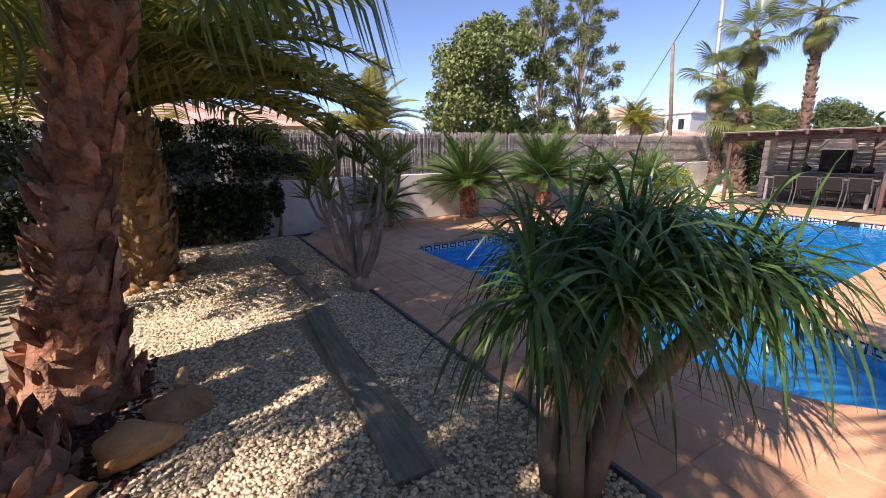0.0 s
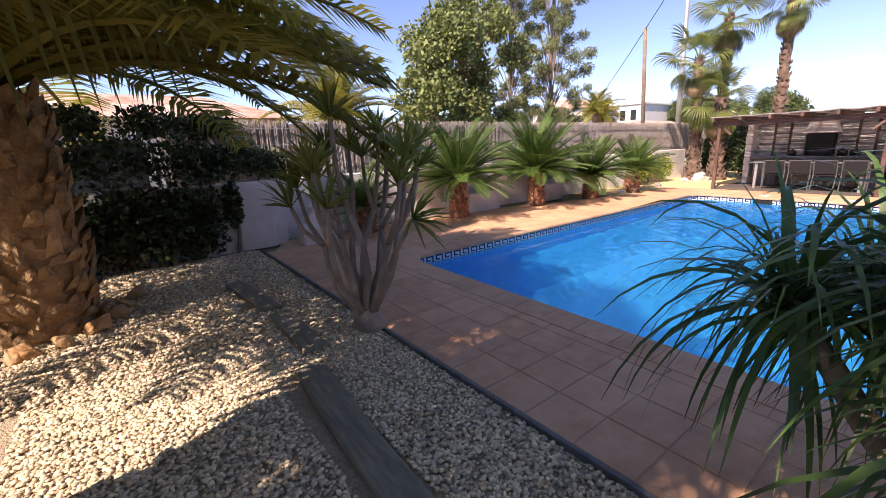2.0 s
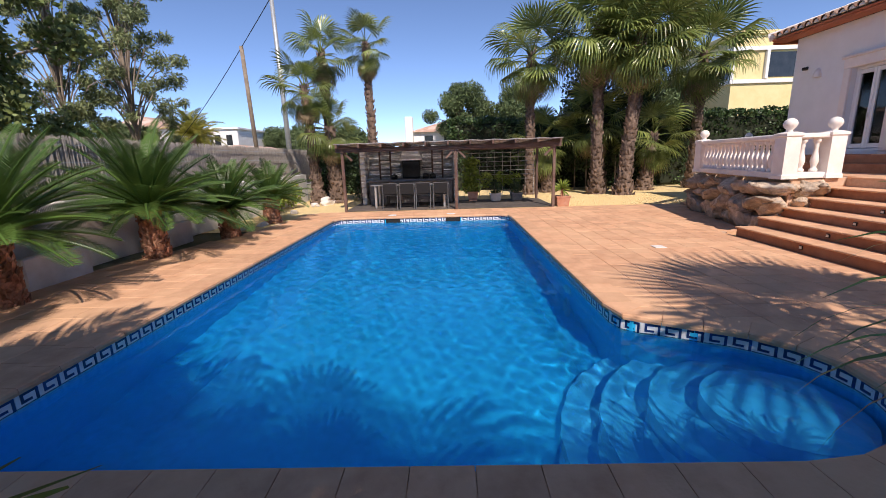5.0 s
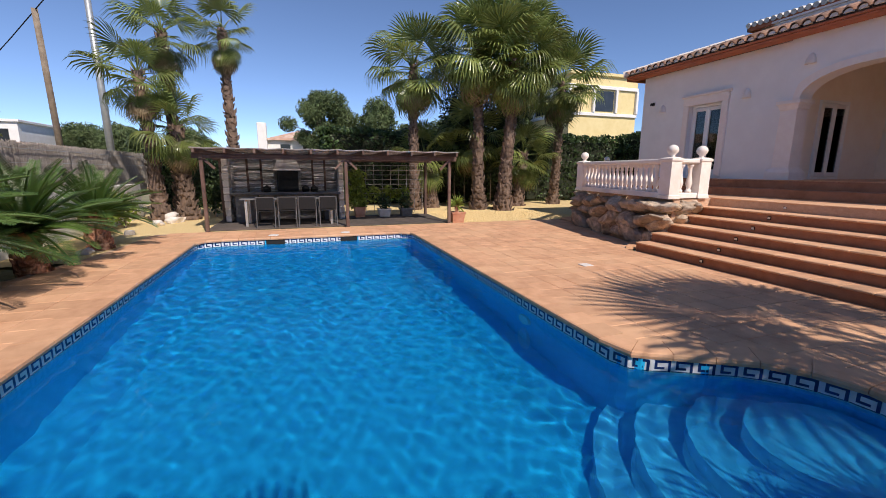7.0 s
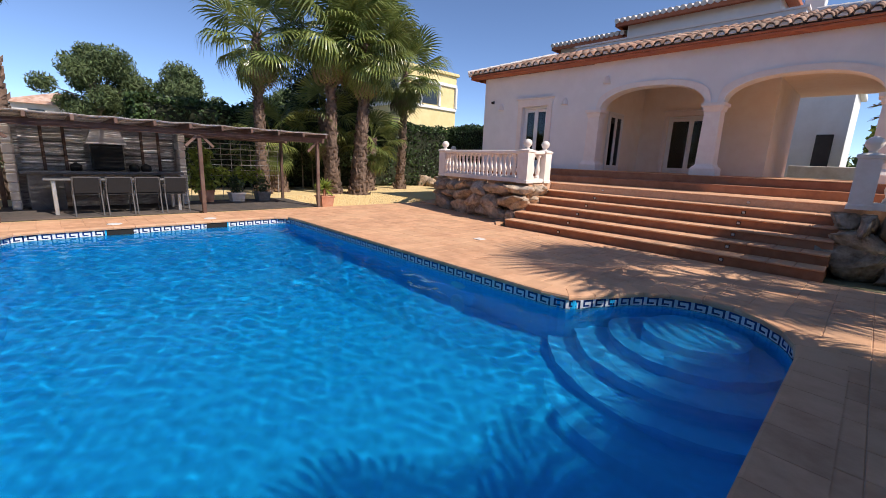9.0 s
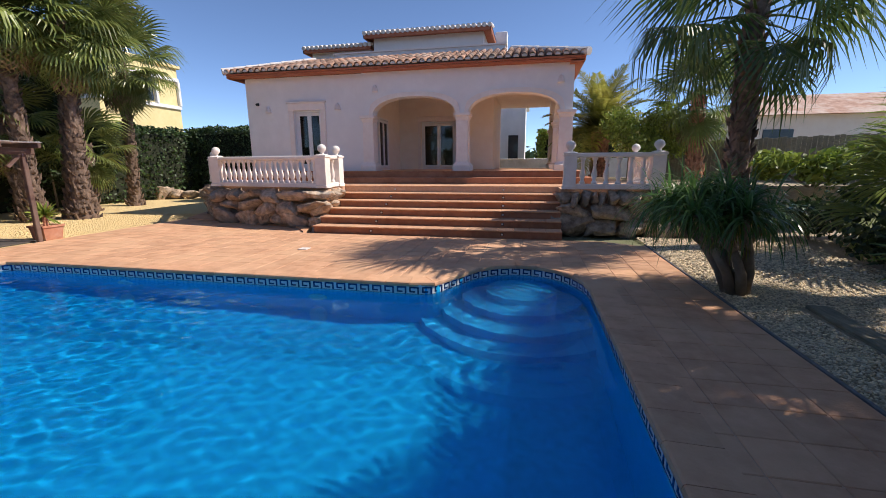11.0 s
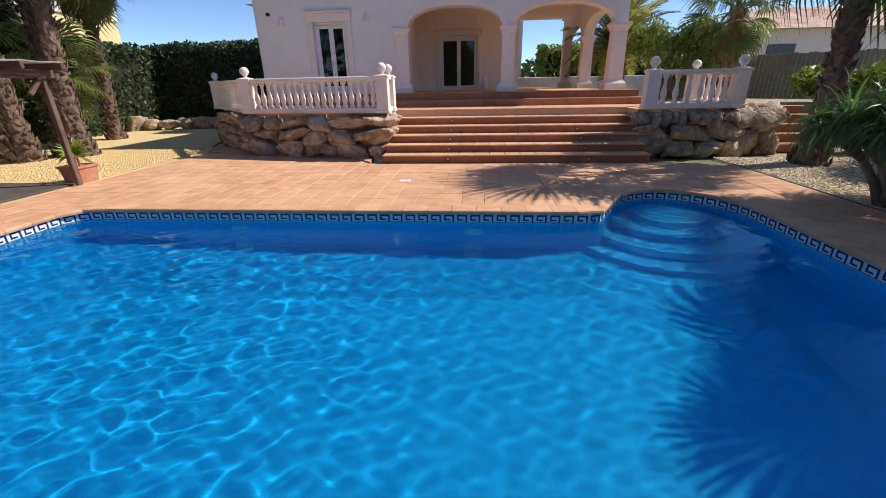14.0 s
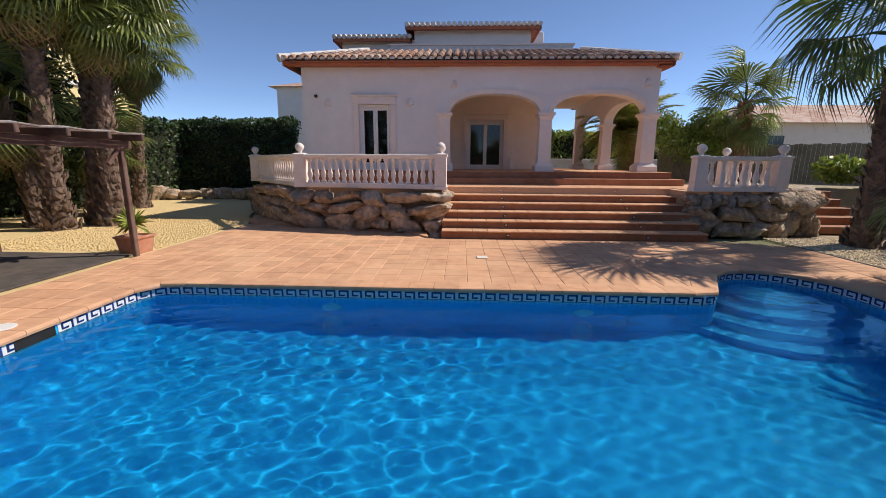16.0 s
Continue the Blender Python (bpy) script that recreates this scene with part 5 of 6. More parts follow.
hedge("hedge", "tall dark clipped laurel hedge behind the palms", (20.0, -15.2, 0), (21.3, 1.6, 3.3), 25000, 0.10, M_HEDGE)
hedge("hedge", "lower dark hedge behind the pergola", (20.2, 1.5, 0), (21.3, 8.0, 2.0), 9000, 0.10, M_HEDGE)
hedge("hedge", "tall dark clipped laurel hedge beside the villa", (15.2, -15.4, 0), (20.2, -13.9, 3.45), 16000, 0.085, M_HEDGE)
hedge("hedge", "dark hedge along the side boundary", (-5.6, -5.5, 0), (-4.7, 6.0, 1.9), 9000, 0.10, M_HEDGEDARK)
climb = [((x, 7.02 - 0.12 * (i % 2), z), (0.42, 0.18, 0.42)) for i, x in enumerate((-4.6, -4.0, -3.4, -2.9, -2.3, -1.7, -1.2, -0.7, -0.3)) for z in (0.35, 0.8)]
climb += [((x, 7.25, 1.5), (0.5, 0.25, 0.42)) for x in (-5.2, -4.5, -3.8, -3.1, -2.4, -1.8, -1.2, -0.6)] + [((x, 7.35, 2.0), (0.42, 0.25, 0.25)) for x in (-5.4, -4.4, -3.5, -2.7, -1.5, -0.7)] + [((0.2, 7.05, 0.75), (0.16, 0.1, 0.4)), ((-0.1, 7.3, 1.4), (0.4, 0.2, 0.35)), ((0.4, 7.4, 1.45), (0.45, 0.2, 0.35)), ((0.0, 7.4, 1.95), (0.5, 0.2, 0.25)), ((0.9, 7.6, 1.35), (0.4, 0.2, 0.3))]
shrub("climbing_shrub", "dark climber hanging over the white garden wall", climb, 640, 0.055, M_HEDGEDARK, "climber")
shrub("yellow_shrub", "bright yellow-green shrub before the brushwood fence", [((12.9, 7.1, 0.55), (0.5, 0.35, 0.45)), ((13.6, 7.2, 0.6), (0.55, 0.35, 0.5)), ((14.4, 7.1, 0.5), (0.45, 0.35, 0.45))], 700, 0.06, M_LEMON)
shrub("dark_shrub", "dark ivy between the palms by the pergola", [((16.6, 5.3, 0.9), (0.5, 0.5, 0.9)), ((17.2, 6.0, 1.2), (0.6, 0.6, 1.1)), ((18.2, 5.4, 1.2), (0.6, 0.6, 1.2))], 900, 0.08, M_HEDGEDARK)
shrub("dark_shrub", "dense dark shrubs between the tall palms and the hedge", [((18.9, -2.2, 1.6), (0.8, 1.0, 1.5)), ((19.0, -4.0, 2.4), (0.8, 1.2, 1.7)), ((19.0, -5.8, 2.6), (0.8, 1.2, 1.8)), ((19.2, -7.6, 2.0), (0.8, 1.1, 1.5)), ((19.3, -4.6, 4.2), (0.7, 1.3, 1.2)), ((19.3, -6.6, 4.0), (0.7, 1.2, 1.1))], 2600, 0.09, M_HEDGEDARK)
shrub("citrus_tree", "sunlit yellow-green citrus tree beside the porch", [((-1.0, -11.0, 2.5), (0.9, 0.9, 0.8)), ((-1.7, -10.6, 2.9), (0.8, 0.8, 0.7)), ((-0.5, -11.8, 3.0), (0.8, 0.8, 0.7)), ((-2.3, -11.4, 2.3), (0.7, 0.7, 0.6)), ((-1.2, -10.2, 2.0), (0.6, 0.5, 0.5))], 1300, 0.08, M_LEMON, "tree", True, (-1.3, -11, 0.97))
shrub("dark_shrub", "dark low shrubs at the shaded garden edge", [((-2.6, -1.9, 0.5), (0.8, 0.7, 0.5)), ((-3.4, -0.6, 0.6), (0.8, 0.8, 0.6)), ((-3.2, -3.6, 0.7), (0.9, 0.7, 0.7))], 900, 0.075, M_HEDGEDARK)

# ---- pergola, barbecue, table and chairs ----
b = Build()
b.box((14.15, 1.65, 0.0), (2.5, 6.5, 0.03), 0.005)
structure(b.make("pergola_floor", M_DECK), "dark slate floor under the pergola", "floor")
perg = thing("pergola", "dark timber pergola with a sagging cane mat roof", "pergola")
for x, y in ((12.76, 4.83), (12.76, 1.42), (12.76, -1.52), (15.25, -1.52), (15.25, 4.83)):
    b = Build()
    b.box((x, y, 0.92), (0.085, 0.085, 1.86), 0.01)
    b.make("post", M_DARKWOOD, perg)
    if x < 13:
        b = Build()
        for s in (-1, 1):
            if -1.5 < y + s < 4.9:
                b.box((0, 0, 0), (0.06, 0.4, 0.06), 0.006, 0, 0, Matrix.Translation((x, y + s * 0.15, 1.68)) @ Matrix.Rotation(radians(-45 * s), 4, "X"))
        if b.v:
            b.make("brace", M_DARKWOOD, perg)
for x in (12.76, 15.25):
    b = Build()
    b.box((x, 1.65, 1.85), (0.07, 6.75, 0.13), 0.01)
    b.make("beam", M_DARKWOOD, perg)
for i in range(11):
    y = 4.92 - i * 0.655
    b = Build()
    b.box((13.98, y, 1.965), (3.1, 0.06, 0.11), 0.01)
    b.make("rafter", M_DARKWOOD, perg)
b = Build()
for i in range(118):
    x = 12.45 + i * 0.026
    yy = [5.0 - 6.7 * k / 20 for k in range(21)]
    dz = rng.uniform(-0.006, 0.006)
    vs = []
    for y in yy:
        z = 2.045 + dz - 0.025 * abs(math.sin(math.pi * (4.92 - y) / 0.655))
        vs += [(x, y, z), (x + 0.019, y, z + 0.004), (x + 0.010, y, z - 0.014)]
    fs = []
    for k in range(20):
        o = k * 3
        fs += [(o, o + 1, o + 4, o + 3), (o + 1, o + 2, o + 5, o + 4), (o + 2, o, o + 3, o + 5)]
    b.add(vs, fs)
b.make("cane_roof", M_GREYWOOD, perg, "grey weathered cane mat")

bbq = thing("barbecue", "grey cane-clad outdoor kitchen with a pale stone barbecue chimney", "barbecue", (15.0, 0, 0))
for y0, y1 in ((4.45, 3.32), (2.58, 1.5)):
    nrow = 26
    for k in range(3):
        a = y0 + (y1 - y0) * k / 3
        c = y0 + (y1 - y0) * (k + 1) / 3 + 0.03
        for r_ in range(nrow):
            z = 0.92 + r_ * 0.04
            b = Build()
            b.box((-0.02 + rng.uniform(-0.012, 0.012), (a + c) / 2, z), (0.03, abs(c - a) * rng.uniform(0.97, 1.0), 0.034), 0)
            b.make("cane", M_CANE, bbq)
    b = Build()
    for k in range(1, 3):
        b.box((-0.05, y0 + (y1 - y0) * k / 3, 1.4), (0.05, 0.06, 1.1), 0.008)
    b.make("batten", M_DARKWOOD, bbq)
b = Build()
b.box((0.06, 2.97, 0.96), (0.1, 3.3, 1.92), 0.01)
b.make("back_wall", M_GREYWOOD, bbq)
for y in (4.62, 1.40):
    for k in range(9):
        b = Build()
        b.box((-0.15 + rng.uniform(-0.015, 0.015), y, 0.1 + k * 0.205), (0.5, 0.17 + rng.uniform(-0.02, 0.02), 0.2), 0.02)
        b.make("stone", M_MORTAR, bbq)
b = Build()
b.box((-0.3, 2.97, 0.83), (0.62, 3.06, 0.07), 0.012)
b.make("worktop", M_STONEGREY, bbq, "grey stone worktop")
b = Build()
b.box((-0.25, 4.1, 0.4), (0.5, 0.6, 0.8), 0.01)
b.make("base", M_STONEGREY, bbq)
b = Build()
b.box((-0.25, 1.75, 0.4), (0.5, 0.4, 0.8), 0.01)
b.make("base", M_STONEGREY, bbq)
b = Build()
b.add([(-0.42, 3.34, 1.5), (-0.42, 2.56, 1.5), (-0.02, 2.56, 1.5), (-0.02, 3.34, 1.5), (-0.3, 3.15, 2.0), (-0.3, 2.75, 2.0), (-0.02, 2.75, 2.0), (-0.02, 3.15, 2.0)], [(0, 1, 5, 4), (1, 2, 6, 5), (3, 0, 4, 7), (4, 5, 6, 7), (0, 3, 2, 1)])
b.make("hood", M_MORTAR, bbq, "pale stone hood")
b = Build()
b.box((-0.2, 2.95, 1.2), (0.40, 0.60, 0.60), 0.015)
b.make("firebox", M_BLACK, bbq, "sooty firebox opening")
for dy in (3.55, 2.2, 2.45):
    ob = Build()
    ob.lathe((0, 0, 0), [(0.10, 0), (0.11, 0.05), (0.11, 0.14), (0.05, 0.17), (0.02, 0.2)], 14)
    o = ob.make("cooking_pot", M_BLACK, None, "", True)
    o.matrix_basis = pose(14.72, dy, 0.866)
    tagged(o, "black pot on the grey worktop", "pot", "pots on the worktop")

table = thing("dining_table", "grey outdoor dining table under the pergola", "table", (13.75, 2.9, 0.012))
b = Build()
for k in range(5):
    b.box((-0.36 + k * 0.18, 0, 0.73), (0.17, 2.5, 0.03), 0.006)
b.make("tabletop", M_STONEGREY, table)
for sx in (-0.36, 0.36):
    for sy in (-1.1, 1.1):
        b = Build()
        b.box((sx, sy, 0.357), (0.07, 0.07, 0.714), 0.008)
        b.make("leg", M_ALU, table)


def chair():
    c = thing("dining_chair", "grey sling chair with aluminium frame at the outdoor table", "chair", (13.28, 3.5, 0.012), 0, "chairs at the outdoor table")
    b = Build()
    b.box((0.03, 0, 0.43), (0.44, 0.41, 0.022), 0.008)
    b.make("seat", M_SLING, c)
    b = Build()
    b.box((0, 0, 0), (0.018, 0.41, 0.34), 0.008, 0, 0, Matrix.Translation((-0.225, 0, 0.63)) @ Matrix.Rotation(radians(-12), 4, "Y"))
    b.make("backrest", M_SLING, c)
    for s in (-0.225, 0.225):
        b = Build()
        b.tube([(0.27, s, 0.0), (0.25, s, 0.62), (0.2, s, 0.645), (-0.18, s, 0.655), (-0.24, s, 0.645)], 0.014, 7)
        b.make("arm_frame", M_CHAIRFRAME, c)
        b = Build()
        b.tube([(-0.30, s, 0.0), (-0.18, s, 0.44), (-0.22, s, 0.62), (-0.265, s, 0.80)], 0.014, 7)
        b.make("back_leg", M_CHAIRFRAME, c)
    b = Build()
    b.tube([(-0.265, -0.225, 0.80), (-0.265, 0.225, 0.80)], 0.014, 7)
    b.make("top_rail", M_CHAIRFRAME, c)
    return c


ch = chair()
for y, rz in ((2.97, 2), (2.44, -3), (1.91, 1)):
    copy_thing(ch, pose(13.28, y, 0.012, 0, 0, rz))

trel = thing("trellis", "open dark wire trellis with climbing leaves beside the barbecue", "trellis", (15.3, 0, 0))
for k in range(7):
    b = Build()
    b.tube([(0, 1.15, 0.75 + 0.155 * k), (0, -1.45, 0.75 + 0.155 * k)], 0.009, 5)
    b.make("rail", M_GREYWOOD, trel)
for k in range(10):
    b = Build()
    b.tube([(0.01, 1.1 - k * 0.28, 0.1), (0.01, 1.1 - k * 0.28, 1.72)], 0.008, 5)
    b.make("upright", M_GREYWOOD, trel)
pts = np.concatenate([clump_points((15.1, 0.85, z), (0.22, 0.35, 0.3), 300) for z in (0.5, 0.9, 1.3)] + [clump_points((15.25, 0.3 - 0.5 * k, 0.75), (0.15, 0.3, 0.3), 160) for k in range(3)])
child("climber", leaf_mesh("climber", pts - np.array([15.3, 0, 0]), 0.075, M_LEMON), trel, None, "sunlit climbing leaves")


def planter(at, w, h, mat, label, cat="planter", leaves=None, seed=0):
    p = thing("plant_pot", label, cat, at, 0, "planters by the pergola")
    b = Build()
    b.lathe((0, 0, 0), [(w * 0.40, 0), (w * 0.48, h * 0.86), (w * 0.53, h * 0.87), (w * 0.53, h), (w * 0.46, h), (w * 0.45, h * 0.9)], square=True)
    b.make("pot", mat, p)
    if leaves == "palm":
        child("leaf_tuft", sword_rosette("leaf_tuft", (0, 0, h + 0.2), (0, 0, 1), 90, 0.38, seed, M_LEMON, 0.02), p)
        b = Build()
        b.tube([(0, 0, h * 0.9), (0, 0, h + 0.22)], [0.05, 0.04], 8)
        b.make("stem", M_TRUNK, p)
    elif leaves:
        child("foliage", leaf_mesh("foliage", clump_points((0, 0, h + 0.22), (0.25, 0.25, 0.28), 220), 0.06, leaves), p)
    return p


planter((15.0, 0.8, 0.012), 0.36, 0.34, M_POT, "red clay pot with a climber by the trellis")
planter((14.95, 0.0, 0.012), 0.40, 0.26, M_MORTAR, "grey box planter with low leaves", "planter", M_HEDGEDARK)
planter((14.95, -0.75, 0.012), 0.40, 0.26, M_STONEGREY, "dark box planter with low leaves", "planter", M_HEDGEDARK)
planter((13.02, -1.86, -0.02), 0.42, 0.32, M_POT, "square terracotta pot with a small yellow-green palm", "planter", "palm", 301)

# ---- gravel bed: sleepers, edging, boulders, mulch ----
def sleeper(p, q, w, label):
    p, q = Vector(p), Vector(q)
    d = q - p
    b = Build()
    N = 12
    vs, fs = [], []
    for k in range(N + 1):
        u = k / N
        c = p + d * u
        nx, ny = -d.y / d.length, d.x / d.length
        e0, e1 = w / 2 + 0.006 * math.sin(7 * u + p.y), w / 2 + 0.006 * math.cos(9 * u + p.x)
        zz = 0.012 + 0.004 * math.sin(11 * u + p.x * 5)
        for s, e in ((-1, e0), (1, e1)):
            vs += [(c.x + nx * s * e, c.y + ny * s * e, -0.05), (c.x + nx * s * e, c.y + ny * s * e, zz - 0.012), (c.x + nx * s * (e - 0.014), c.y + ny * s * (e - 0.014), zz)]
    for k in range(N):
        a, c = k * 6, k * 6 + 6
        fs += [(a, a + 1, c + 1, c), (a + 1, a + 2, c + 2, c + 1), (a + 2, a + 5, c + 5, c + 2), (a + 5, a + 4, c + 4, c + 5), (a + 4, a + 3, c + 3, c + 4)]
    fs += [(0, 3, 4, 5, 2, 1), (N * 6, N * 6 + 1, N * 6 + 2, N * 6 + 5, N * 6 + 4, N * 6 + 3)]
    b.add(vs, fs)
    ob = b.make("timber_sleeper", M_PLANK)
    tagged(ob, label, "sleeper", "sleepers in the gravel")


sleeper((-0.42, 0.06, 0), (-0.26, 2.72, 0), 0.21, "long weathered grey-green timber sleeper sunk in gravel")
sleeper((-0.10, 2.95, 0), (-0.12, 3.95, 0), 0.20, "short weathered timber sleeper sunk in gravel")
sleeper((-0.12, 4.1, 0), (-0.25, 5.3, 0), 0.20, "short dark timber sleeper sunk in gravel")
b = Build()
b.box((0.485, 1.75, -0.02), (0.03, 10.2, 0.06), 0.004)
structure(b.make("edging", M_STONEGREY), "thin dark edging strip between gravel and patio", "edging")

bl = thing("mulch_bed", "dark red bark mulch round the near palms", "mulch", (0, 0, 0), 0, "", "structure")
MB = arc(-2.5, 1.35, 1.0, 1.15, 0, 360, 36)[:-1]
MB = [(x + 0.10 * noise.noise(Vector((x * 2, y * 2, 0))), y + 0.1 * noise.noise(Vector((x * 2, y * 2, 5)))) for x, y in MB]
b = Build()
b.prism(MB, -0.05, -0.018)
b.make("mulch", M_SOIL, bl)


def boulders(spots, label, group, mat=None):
    for i, (x, y, s, z) in enumerate(spots):
        r = random.Random(i * 7 + int(x * 100))
        ob = new("boulder", rock_mesh(i + 20 + int(abs(x) * 10), (s, s * r.uniform(0.6, 0.8), s * z), 0.7, ICO2 if s < 0.1 else ICO3, 0.55, mat or M_BEIGE))
        ob.matrix_basis = pose(x, y, s * z * 0.55 - 0.03, 0, 0, r.uniform(0, 360))
        tagged(ob, label, "rock", group)


M_BEIGE = surface("beige_rock", (0.36, 0.19, 0.075), (0.66, 0.43, 0.21), 4, 0.9, 0.7, 22, (0.40, 0.30, 0.21), 2.0, "object", 0.2, bdist=0.03)
boulders([(-1.66, 1.0, 0.21, 0.8), (-1.48, 1.36, 0.17, 0.8), (-1.44, 1.70, 0.08, 1.6), (-1.90, 0.82, 0.14, 0.6), (-1.84, 0.50, 0.10, 0.7), (-1.42, 1.52, 0.07, 0.8)], "tan boulder edging the mulch round the palm", "boulders edging the palm bed")
boulders([(-2.45, 4.55, 0.12, 0.6), (-2.2, 4.45, 0.09, 0.8), (-1.95, 4.42, 0.10, 0.7), (-1.72, 4.5, 0.08, 0.8), (-1.52, 4.72, 0.12, 0.8), (-1.38, 4.98, 0.09, 0.9), (-1.3, 5.3, 0.10, 0.7), (-1.2, 5.6, 0.13, 0.7)], "tan stone ringing the feather palm", "stones round the feather palm")
boulders([(9.9, 6.7, 0.16, 0.6), (10.4, 6.4, 0.13, 0.6), (11.6, 6.6, 0.2, 0.5), (12.2, 6.9, 0.22, 0.6), (12.9, 6.5, 0.16, 0.5), (14.6, 6.4, 0.2, 0.6), (15.2, 6.2, 0.28, 0.4), (15.75, 6.35, 0.3, 0.5)], "pale rounded rock under the cycads", "rocks along the planting", M_MORTAR)

# pebbles: a loose layer near the walk
def pebbles(name, label, x0, x1, y0, y1, n, s0, s1, mat, avoid=()):
    v, f = ICO1
    P = np.stack([nrg.uniform(x0, x1, n), nrg.uniform(y0, y1, n)], 1)
    keep = np.ones(n, bool)
    for (ax0, ax1, ay0, ay1) in avoid:
        keep &= ~((P[:, 0] > ax0) & (P[:, 0] < ax1) & (P[:, 1] > ay0) & (P[:, 1] < ay1))
    P = P[keep]
    n = len(P)
    s = nrg.uniform(s0, s1, n)
    a = nrg.uniform(0, 2 * np.pi, n)
    sc = np.stack([s, s * nrg.uniform(0.55, 0.9, n), s * nrg.uniform(0.4, 0.7, n)], 1)
    q = v[None] * sc[:, None]
    ca, sa = np.cos(a)[:, None], np.sin(a)[:, None]
    X = q[..., 0] * ca - q[..., 1] * sa + P[:, :1]
    Y = q[..., 0] * sa + q[..., 1] * ca + P[:, 1:]
    Z = q[..., 2] + (-0.03 + s * 0.45 + nrg.uniform(0, 0.006, n))[:, None]
    V = np.stack([X, Y, Z], -1).reshape(-1, 3)
    F = (f[None] + (np.arange(n) * len(v))[:, None, None]).reshape(-1, 3)
    ob = new(name, raw_mesh(name, V, F, mat))
    return tagged(ob, label, "gravel", "", "stuff")


SLEEP = [(-0.50, -0.20, 0.06, 2.7), (-0.22, 0.0, 2.95, 3.95), (-0.32, -0.04, 4.1, 5.3)]
pebbles("gravel_pebbles", "loose beige and white pebbles over the gravel bed", -1.85, 0.46, -1.2, 3.4, 40000, 0.009, 0.019, M_PEBBLE, SLEEP)
pebbles("gravel_pebbles", "loose beige pebbles at the far end of the gravel bed", -2.6, 0.46, 3.4, 7.0, 16000, 0.010, 0.021, M_PEBBLE, SLEEP)
pebbles("gravel_pebbles", "grey pebbles in the shade beside the dark palm", -2.4, 0.44, -4.3, -1.2, 9000, 0.014, 0.028, M_PEBBLE)
pebbles("bark_chips", "dark red bark chips on the mulch", -3.2, -1.62, 0.4, 2.4, 3500, 0.012, 0.03, M_SOIL)
pebbles("yellow_pebbles", "pale yellow gravel stones by the pergola", 12.9, 16.5, -6.5, -1.9, 9000, 0.015, 0.03, M_YGRAVEL)

# ---- beyond the garden ----
def tree(name, label, at, h, clumps, n, size, mat, r0=0.16, category="tree", long=1.6):
    t = thing(name, label, category, at)
    b = Build()
    b.tube([(0, 0, -0.1), (0.05, 0.03, h * 0.3), (-0.04, 0.05, h * 0.6), (0, 0, h * 0.85)], [r0 * 1.25, r0, r0 * 0.7, r0 * 0.25], 9)
    for c, r_ in clumps:
        z0 = max(h * 0.2, c[2] - 0.9)
        b.tube([(0, 0, z0 * 0.75), (c[0] * 0.5, c[1] * 0.5, (z0 + c[2]) / 2), c], [r0 * 0.45, r0 * 0.25, 0.015], 6)
    b.make("trunk", M_BARK, t)
    pts = np.concatenate([clump_points(c, r_, int(n * r_[0] * r_[2] / 0.5), 0.3) for c, r_ in clumps])
    child("crown", leaf_mesh("crown", pts, size, mat, long), t)
    return t


def crown_clumps(seed, n, rx, z0, z1, s):
    r = random.Random(seed)
    out = []
    for i in range(n):
        u = i / (n - 1)
        z = z0 + (z1 - z0) * u
        k = math.sin(math.pi * (0.18 + 0.72 * u))
        a = i * 2.4
        d = rx * k * r.uniform(0.25, 0.95)
        q = s * r.uniform(0.65, 1.2)
        out.append(((math.cos(a) * d, math.sin(a) * d, z), (q, q, q * 0.8)))
    return out


tree("broadleaf_tree", "dense sunlit broadleaf tree behind the brushwood fence", (8.6, 11.4, 0), 5.8, crown_clumps(1, 30, 2.4, 1.6, 6.0, 0.75), 800, 0.095, M_TREE, 0.14)
tree("broadleaf_tree", "round broadleaf tree behind the brushwood fence", (6.9, 10.6, 0), 4.4, crown_clumps(2, 16, 1.3, 1.5, 4.6, 0.65), 740, 0.095, M_TREE, 0.12)
tree("casuarina_tree", "slender feathery tree with open crown behind the fence", (14.6, 12.3, 0), 8.6, crown_clumps(3, 64, 1.9, 1.9, 8.4, 0.36), 1700, 0.035, M_CASUARINA, 0.07, "tree", 5)
tree("casuarina_tree", "slender dark feathery tree behind the fence", (13.0, 13.2, 0), 9.0, crown_clumps(4, 56, 1.6, 2.4, 8.8, 0.36), 1700, 0.035, M_CASUARINA, 0.07, "tree", 5)
for i, (x, y, h, rx) in enumerate(((46, 0.4, 9.2, 3.4), (42, -5, 7.8, 3.0), (50, 13, 5.2, 3.0), (46, 17, 4.8, 2.4), (52, 19, 5.6, 3.2), (48, 33, 6.0, 3.6), (40, 38, 5.2, 3.0), (58, 25, 6.0, 3.4), (34, -10, 6.0, 2.4), (30, 24, 4.4, 2.2), (26, 30, 4.6, 2.4), (36, -16, 7.0, 3.0))):
    tree("pine_tree", "distant round-crowned pine beyond the gardens", (x, y, 0), h, crown_clumps(10 + i, 15, rx, h * 0.42, h * 0.92, rx * 0.42), 520, 0.085, M_PINE, 0.22, "tree", 5)
for i, (x, y, h) in enumerate(((3.6, 10.5, 3.0), (27, 18, 4.2), (31, 20, 4.0))):
    q = thing("feather_palm", "distant feather palm beyond the fence", "palm tree", (x, y, 0), 0, "distant palms")
    tm, top = trunk_mesh(0.22, 0.22, h - 0.8, (0, 0), M_TRUNK_GREY, 80 + i, False)
    child("trunk", tm, q)
    rosette(q, FEATHERS, (0, 0, h - 0.8), 30, 0.85, -10, 80, 81 + i)


